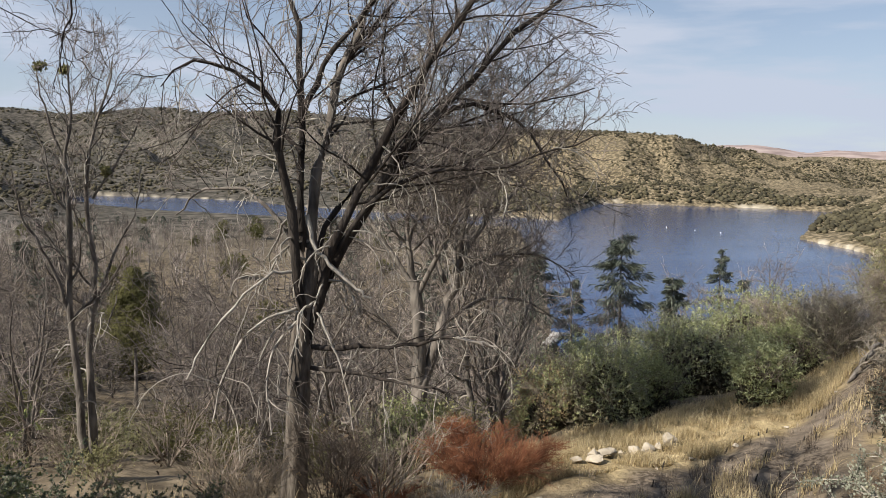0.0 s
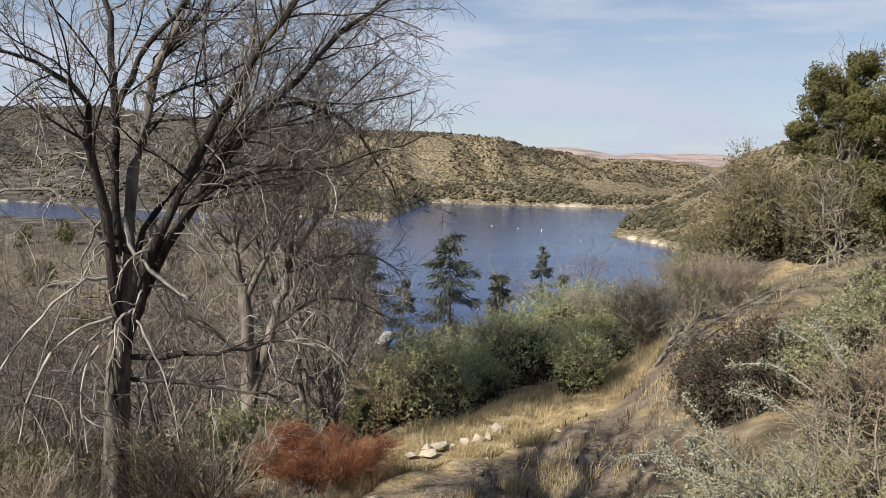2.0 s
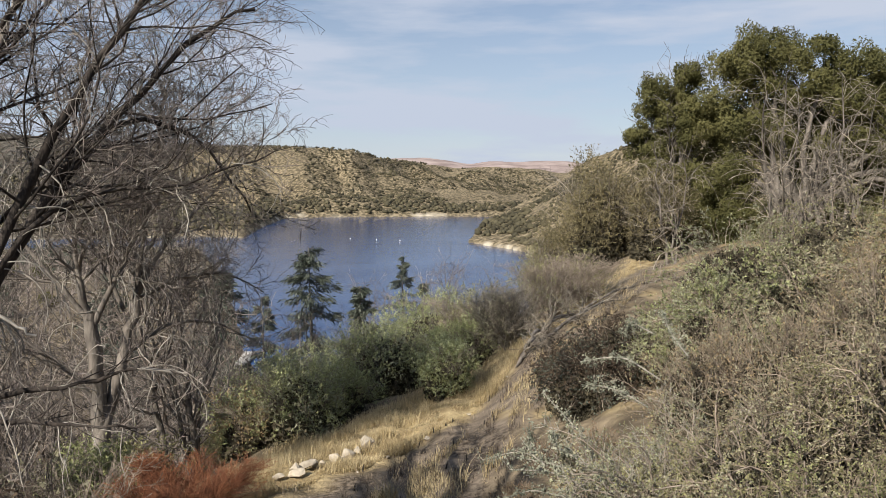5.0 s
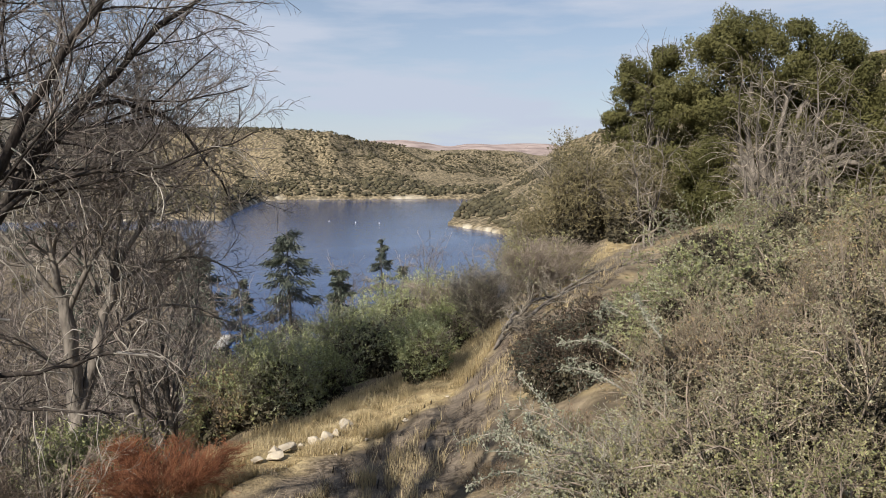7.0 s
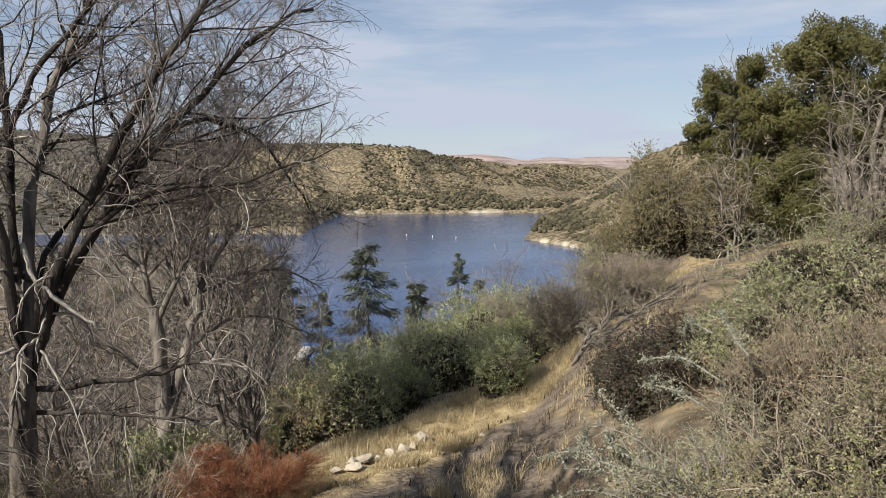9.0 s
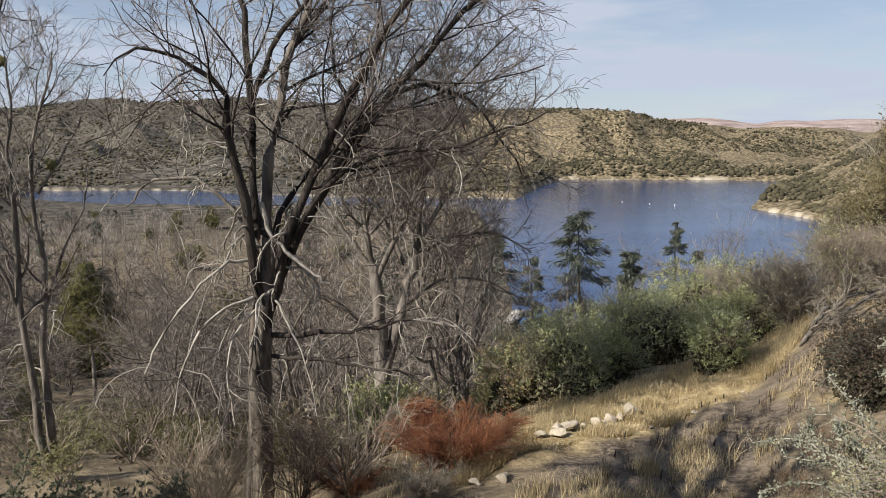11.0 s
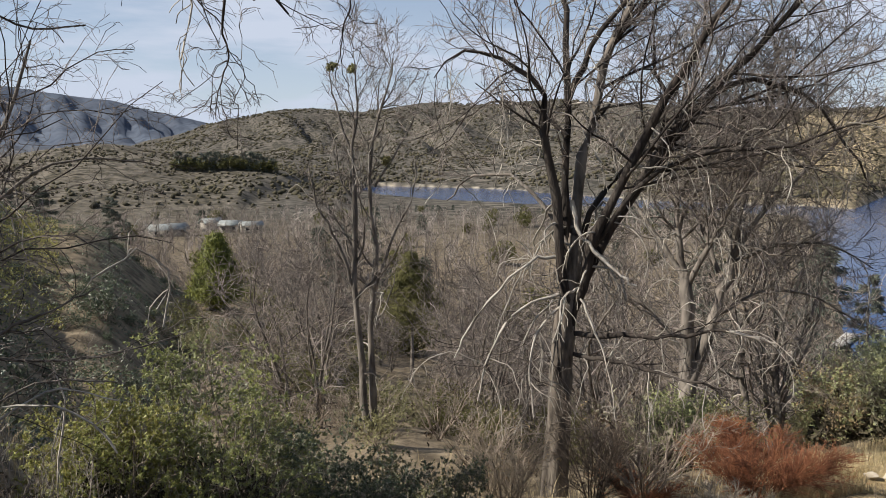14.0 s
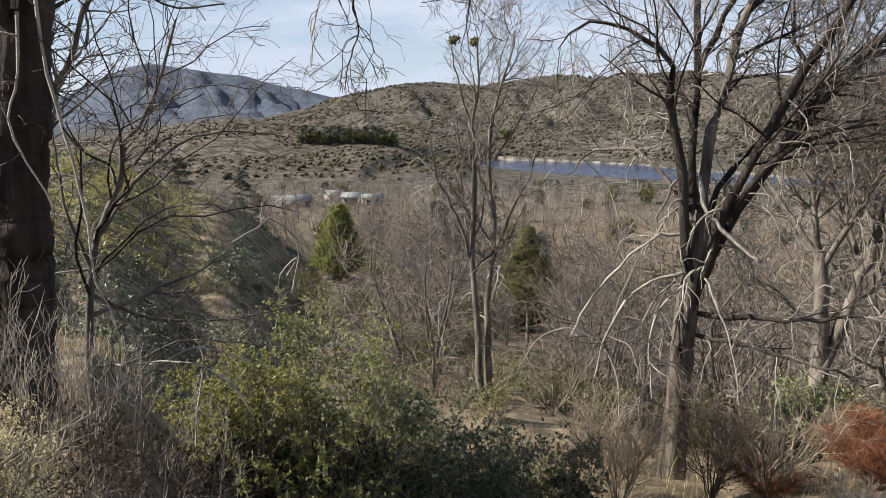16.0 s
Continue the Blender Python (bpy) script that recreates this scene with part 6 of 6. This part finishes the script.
def blades(name, az, off, hgt, seed, label, material=STRAW):
    rng = np.random.RandomState(seed)
    r = trail_edge(az) + off
    x, y = r * np.sin(np.radians(az)), r * np.cos(np.radians(az))
    z = land(x, y)
    k = len(x)
    h = hgt * (0.35 + 0.8 * rng.random(k)) * np.clip(0.9 + 2.4 * fbm(x / 0.55, y / 0.55, 2), 0.25, 2.0)
    a = rng.random(k) * 6.28
    lean_ = (0.2 + 0.9 * rng.random(k) ** 1.3) * h
    w = 0.0022 + 0.0026 * rng.random(k)
    b = np.stack([x, y, z - 0.02], 1)
    d = np.stack([np.cos(a), np.sin(a), 0 * a], 1)
    s = np.stack([-np.sin(a), np.cos(a), 0 * a], 1) * w[:, None]
    mid_ = b + d * (lean_ * 0.3)[:, None] + np.array([0, 0, 1]) * (h * 0.6)[:, None]
    tip = b + d * lean_[:, None] + np.array([0, 0, 1]) * h[:, None]
    v = np.stack([b - s, b + s, mid_ + s * 0.8, mid_ - s * 0.8, tip], 1).reshape(-1, 3)
    i = np.arange(k)[:, None] * 5
    me = mesh_np(name, v, i + np.array([[0, 1, 2, 3]]), i + np.array([[3, 2, 4]]), False, material)
    tagged(new(name, me), label, "grass", kind="stuff")


rng = np.random.RandomState(181)
n = 56000
az = rng.uniform(-3, 29, n)
off = 0.1 + 5.2 * rng.random(n) ** 1.25
blades("dry_grass", az, off, 0.15, 182, "straw-yellow dry grass above the shrubs")
n = 22000
az = rng.uniform(0, 30, n)
off = -1.9 - 4.0 * rng.random(n) ** 1.1
ok = fbm(az * 0.9, off * 1.2, 2) > 0.0
blades("dry_grass_tufts", az[ok], off[ok], 0.18, 183, "tufts of dry grass between trail and thicket")
n = 4000
az = rng.uniform(2, 29, n)
off = -2.6 * rng.random(n)
ok = fbm(az * 1.4 + 9, off * 2, 2) > 0.0
blades("trail_weeds", az[ok], off[ok], 0.13, 184, "short dry weeds on the dirt trail", TWIG_TAN)
n = 9000
az = rng.uniform(6, 30, n)
off = -0.4 - 6.5 * rng.random(n)
ok = fbm(az * 1.1 + 3, off * 1.3 + 8, 2) > 0.06
blades("brown_weeds", az[ok], off[ok], 0.2, 186, "brown dead weeds along the dirt trail", TWIG_UMBER)
n = 5000
blades("slope_grass", rng.uniform(-62, -3, n), rng.uniform(0.5, 7, n), 0.3, 185, "dry grass under the bare trees")


# ---- rocks ----
def rock(az, r, w, seed, flat=0.65, sink=0.25):
    rng = np.random.RandomState(seed)
    bm = bmesh.new()
    bmesh.ops.create_icosphere(bm, subdivisions=2, radius=0.5)
    o = rng.random(3) * 20
    cuts = [Vector(unit(rng.normal(size=3))) for _ in range(9)]
    for v in bm.verts:
        d = noise.noise(Vector(v.co) * 2.2 + Vector(o)) * 0.28 + noise.noise(Vector(v.co) * 6 + Vector(o)) * 0.06
        v.co *= 1 + d
        for ax in cuts:
            e_ = v.co.dot(ax) - 0.22
            if e_ > 0:
                v.co -= ax * e_ * 0.95
        v.co = Vector((v.co.x * w, v.co.y * w * 0.8, v.co.z * w * flat))
    me = bpy.data.meshes.new("rock")
    bm.to_mesh(me)
    bm.free()
    for p in me.polygons:
        p.use_smooth = False
    me.materials.append(ROCK)
    x, y, z = on(az, r)
    ob = new("rock", me)
    ob.matrix_world = Matrix.Translation((x, y, z + w * flat * (0.5 - sink))) @ Matrix.Rotation(seed * 1.7, 4, "Z")
    tagged(ob, "pale angular granite rock in dry grass", "rock", "rocks in the grass")


for k, (az, r, w) in enumerate(((9.7, 14.6, 0.5), (9.0, 14.3, 0.28), (8.3, 14.1, 0.34), (7.8, 13.7, 0.26), (7.3, 13.5, 0.3), (5.8, 13.2, 0.32), (5.2, 13.0, 0.36), (4.5, 12.8, 0.3), (4.4, 12.5, 0.34), (3.4, 12.5, 0.26), (6.5, 13.5, 0.18), (12.2, 14.2, 0.16), (-8.7, 12.4, 0.3), (-7.0, 12.0, 0.22), (0.5, 10.6, 0.3), (-1.6, 10.6, 0.24))):
    rock(az, r, w * 1.1, 190 + k, 0.66, 0.18)
for k in range(5):
    az = 9 + k * 2.7 + 0.4 * math.sin(k * 5)
    rock(az, float(trail_edge(az)) + 0.1 * math.sin(k * 3), 0.09 + 0.08 * abs(math.sin(k * 2.3)), 210 + k, 0.6)

# ---- charred stubs on the trail ----
rng = np.random.RandomState(220)
f = np.linspace(0, 1, 4)
stub = None
for k in range(22):
    az, off = rng.uniform(11, 24), rng.uniform(-3.6, -1.6)
    if k > 12:
        az, off = rng.uniform(8, 20), rng.uniform(-1.2, 0.2)
    r = float(trail_edge(az)) + off
    x, y, z = on(az, r)
    m = Matrix.Translation((x, y, z - 0.03)) @ Euler((rng.uniform(-0.3, 0.3), rng.uniform(-0.3, 0.3), rng.uniform(0, 6))).to_matrix().to_4x4() @ Matrix.Diagonal((0.8, 0.8, rng.uniform(0.4, 0.95), 1))
    if stub is None:
        p = np.stack([0.01 * np.sin(f * 4), 0 * f, f * 0.2], 1)
        stub = tagged(new("charred_stub", mesh_np("charred_stub", *tubes(p[None], np.array([[0.018, 0.016, 0.014, 0.006]]), 6), None, True, CHAR)), "blackened cut shrub stub on the trail", "stub", "charred stubs on the trail")
        stub.matrix_basis = m
    else:
        c = stub.copy()
        scene.collection.objects.link(c)
        c.matrix_basis = m


# ---- fallen branches at the bend ----
def fallen(az0, r0, az1, r1, rad, seed, label, lift=0.05, arch=0.3):
    rng = np.random.RandomState(seed)
    x0, y0, z0 = on(az0, r0)
    x1, y1, z1 = on(az1, r1)
    ob = thing("fallen_branch", (x0, y0, z0), label, "branch", "fallen branches")
    p = resample([(0, 0, lift), ((x1 - x0) * 0.5, (y1 - y0) * 0.5, (z1 - z0) * 0.5 + arch), (x1 - x0, y1 - y0, z1 - z0 + lift)], 12)
    p[1:-1] += rng.normal(size=(10, 3)) * 0.03
    girth = np.linspace(rad, rad * 0.35, 12)
    girth[0] *= 0.12
    part("stem", tubes(p[None], girth[None], 7), BARK_GREY, ob)
    rr = np.linspace(rad, rad * 0.35, 12)[None]
    p1, r1_ = spawn(rng, p[None], rr, 30, 0.1, 1, (30, 75), (0.1, 0.25), 6, 0.25, -0.03, 0.5, 0.3, 0.006)
    p2, r2_ = spawn(rng, p1, r1_, 220, 0.2, 1, (25, 70), (0.2, 0.6), 4, 0.25, 0.0, 0.6, 0.4, 0.004, rel=False)
    part("branch_growth", joined(tubes(p1, r1_, 4), tubes(p2, r2_, 3)), TWIG_GREY, ob, kind="stuff")


fallen(21.3, 18.6, 26.0, 22.5, 0.07, 231, "grey fallen branch across the trail's edge", 0.05, 0.4)
fallen(22.0, 18.2, 29.0, 23.5, 0.05, 232, "grey fallen branch with fine twigs", 0.05, 0.3)
fallen(20.8, 17.4, 23.6, 19.6, 0.06, 233, "dark broken branch leaning over the trail", 0.05, 0.5)
fallen(24.0, 22.0, 30.5, 26.0, 0.05, 234, "pale fallen branch on the trail", 0.05, 0.35)
fallen(26.0, 27.0, 33.0, 25.5, 0.05, 235, "pale bare log lying across the trail", 0.1, 0.1)


# ---- dock, buoys, houses ----
def box(w, d, h, x=0, y=0, z=0):
    v = np.array([(a, b, c) for a in (-1, 1) for b in (-1, 1) for c in (0, 2)], float) * (w / 2, d / 2, h / 2) + (x, y, z)
    return v, np.array([(0, 1, 3, 2), (4, 6, 7, 5), (0, 4, 5, 1), (2, 3, 7, 6), (0, 2, 6, 4), (1, 5, 7, 3)])


def dock(az0, r0, az1, r1, w, label):
    p0 = Vector((r0 * math.sin(radians(az0)), r0 * math.cos(radians(az0)), 0))
    p1 = Vector((r1 * math.sin(radians(az1)), r1 * math.cos(radians(az1)), 0))
    ob = thing("dock", p0, label, "dock")
    d = p1 - p0
    ob.rotation_euler = (0, 0, math.atan2(d.y, d.x))
    L = d.length
    part("float", box(L, w * 0.9, 0.45, L / 2, 0, -0.1), DOCKM, ob, "grey float", False)
    k = int(L / 0.6)
    for i in range(k):
        part("plank", box(L / k * 0.93, w, 0.06, (i + 0.5) * L / k, 0, 0.354), DOCKM, ob, "", False)
    for i in range(3):
        part("post", box(0.14, 0.14, 1.0, L * (0.1 + 0.4 * i), w / 2 + 0.09, -0.5), DOCKM, ob, "", False)


dock(-0.4, 113, 1.5, 133, 1.9, "pale floating dock at the lake's near shore")
for az, r in ((8.7, 360), (10.6, 352), (12.3, 346)):
    bm = bmesh.new()
    bmesh.ops.create_cone(bm, cap_ends=True, segments=12, radius1=0.2, radius2=0.1, depth=0.55)
    bmesh.ops.bevel(bm, geom=list(bm.edges), offset=0.022, segments=2, affect="EDGES")
    me = bpy.data.meshes.new("buoy")
    bm.to_mesh(me)
    bm.free()
    me.materials.append(BUOYM)
    b = new("buoy", me)
    b.location = (r * math.sin(radians(az)), r * math.cos(radians(az)), 0.2)
    tagged(b, "small pale marker buoy on the lake", "buoy", "buoys")


def house(az, r, w, d, h, turn, label, roof=ROOF):
    x, y, z = on(az, r)
    ob = thing("house", (x, y, z - 0.3), label, "house", "valley houses")
    ob.rotation_euler = (0, 0, radians(-az + turn))
    part("wall", box(w, d, h + 0.3), WALLP, ob, "", False)
    o = 0.4
    v = np.array([(-w / 2 - o, -d / 2 - o, h + 0.2), (w / 2 + o, -d / 2 - o, h + 0.2), (w / 2 + o, d / 2 + o, h + 0.2), (-w / 2 - o, d / 2 + o, h + 0.2), (-w / 2 - o, 0, h + 0.2 + d * 0.26), (w / 2 + o, 0, h + 0.2 + d * 0.26)])
    v = np.concatenate([v, v + (0, 0, 0.18)])
    q = np.array([(6, 7, 11, 10), (8, 9, 10, 11), (0, 4, 5, 1), (2, 5, 4, 3), (0, 1, 7, 6), (2, 3, 9, 8), (1, 5, 11, 7), (5, 2, 8, 11), (3, 4, 10, 9), (4, 0, 6, 10)])
    part("roof", (v, q), roof, ob, "", False)
    k = max(2, int(w / 3.5))
    for i in range(k):
        xx = -w / 2 + (i + 0.5) * w / k
        win = part("window", box(1.2, 0.08, 1.1, xx, -d / 2 - 0.03, 1.2), WHITE, ob, "white window frame", False)
        part("pane", box(1.0, 0.06, 0.9, xx, -d / 2 - 0.06, 1.3), GLASSD, win, "", False)


house(-45.9, 238, 11, 6, 2.0, 12, "long low white-roofed building in the valley")
house(-41.6, 245, 6, 5, 2.4, -15, "small pale house with a light roof in the valley")
house(-42.9, 262, 6, 5, 2.4, 20, "small pale house behind the others")
house(-40.2, 240, 6, 4, 2.4, 10, "low pale shed in the valley")


# ---- evergreens of the valley ----
ever = [oak("valley_evergreen", -30, 150, [(0, 0, float(on(-30, 150)[2]) + 0.8, 4.4, 4.0), (1.4, 0.8, float(on(-30, 150)[2]) + 0.5, 3.6, 3.0)], 1.5, 900, (0.3, 0.5), "dark evergreen tree in the valley", 301),
        conifer("valley_evergreen", -34, 180, float(on(-34, 180)[2]) + 6.5, float(on(-34, 180)[2]) + 0.5, 3.6, "dark conifer in the valley", whorls=10, sparse=0.16, seed=302, needle=(0.4, 0.65))]
for o in ever:
    tagged(o, group="valley evergreens")
rng = np.random.RandomState(303)
k = 0
while k < 100:
    az, r = rng.uniform(-60, -3), 70 + 290 * rng.random() ** 0.7
    if k > 60:
        az, r = rng.uniform(-37, -8), rng.uniform(240, 335)
    x, y, gz = on(az, r)
    room = 30 + r * math.tan(radians(-4.6)) - gz
    if gz < 0.5 or room < 2 or (abs(az + 43) < 5 and 190 < r < 268):
        continue
    k += 1
    s_ = min(room / (4.8, 6.5)[k % 2], rng.uniform(0.6, 1.2))
    c = copy_thing(ever[k % 2], Matrix())
    c.matrix_basis = Matrix.Translation((x, y, gz - 0.1)) @ Matrix.Rotation(rng.uniform(0, 6.28), 4, "Z") @ Matrix.Diagonal((s_, s_, s_, 1))

for k in range(26):
    az = -45.2 + 0.27 * k + 0.1 * math.sin(k * 2.7)
    # where the low hill's shoulder stands 2.5 degrees below the eye
    r = next((q for q in range(440, 1100, 8) if on(az, q)[2] > 30 - q * math.tan(radians(2.5))), 700)
    x, y, gz = on(az, r)
    c = copy_thing(ever[k % 2], Matrix())
    c["group"], c["label"] = "trees on the low hill", "dark evergreen tree in a row on the low hill"
    s_ = 1.1 + 0.5 * abs(math.sin(k * 1.9))
    c.matrix_basis = Matrix.Translation((x, y, gz - 0.1)) @ Matrix.Rotation(k * 0.9, 4, "Z") @ Matrix.Diagonal((s_, s_, s_, 1))

for k, (az, r) in enumerate(((-47.2, 226), (-45.2, 224), (-44.0, 228), (-42.4, 230), (-40.8, 227), (-39.6, 232), (-43.4, 215), (-41.5, 218))):
    x, y, gz = on(az, r)
    c = copy_thing(woods[k % 3], Matrix())
    c["group"], c["label"] = "bare trees by the houses", "leafless brownish tree beside the valley houses"
    c.matrix_basis = Matrix.Translation((x, y, gz - 0.1)) @ Matrix.Rotation(k * 1.1, 4, "Z") @ Matrix.Diagonal((0.7, 0.7, 0.55, 1))
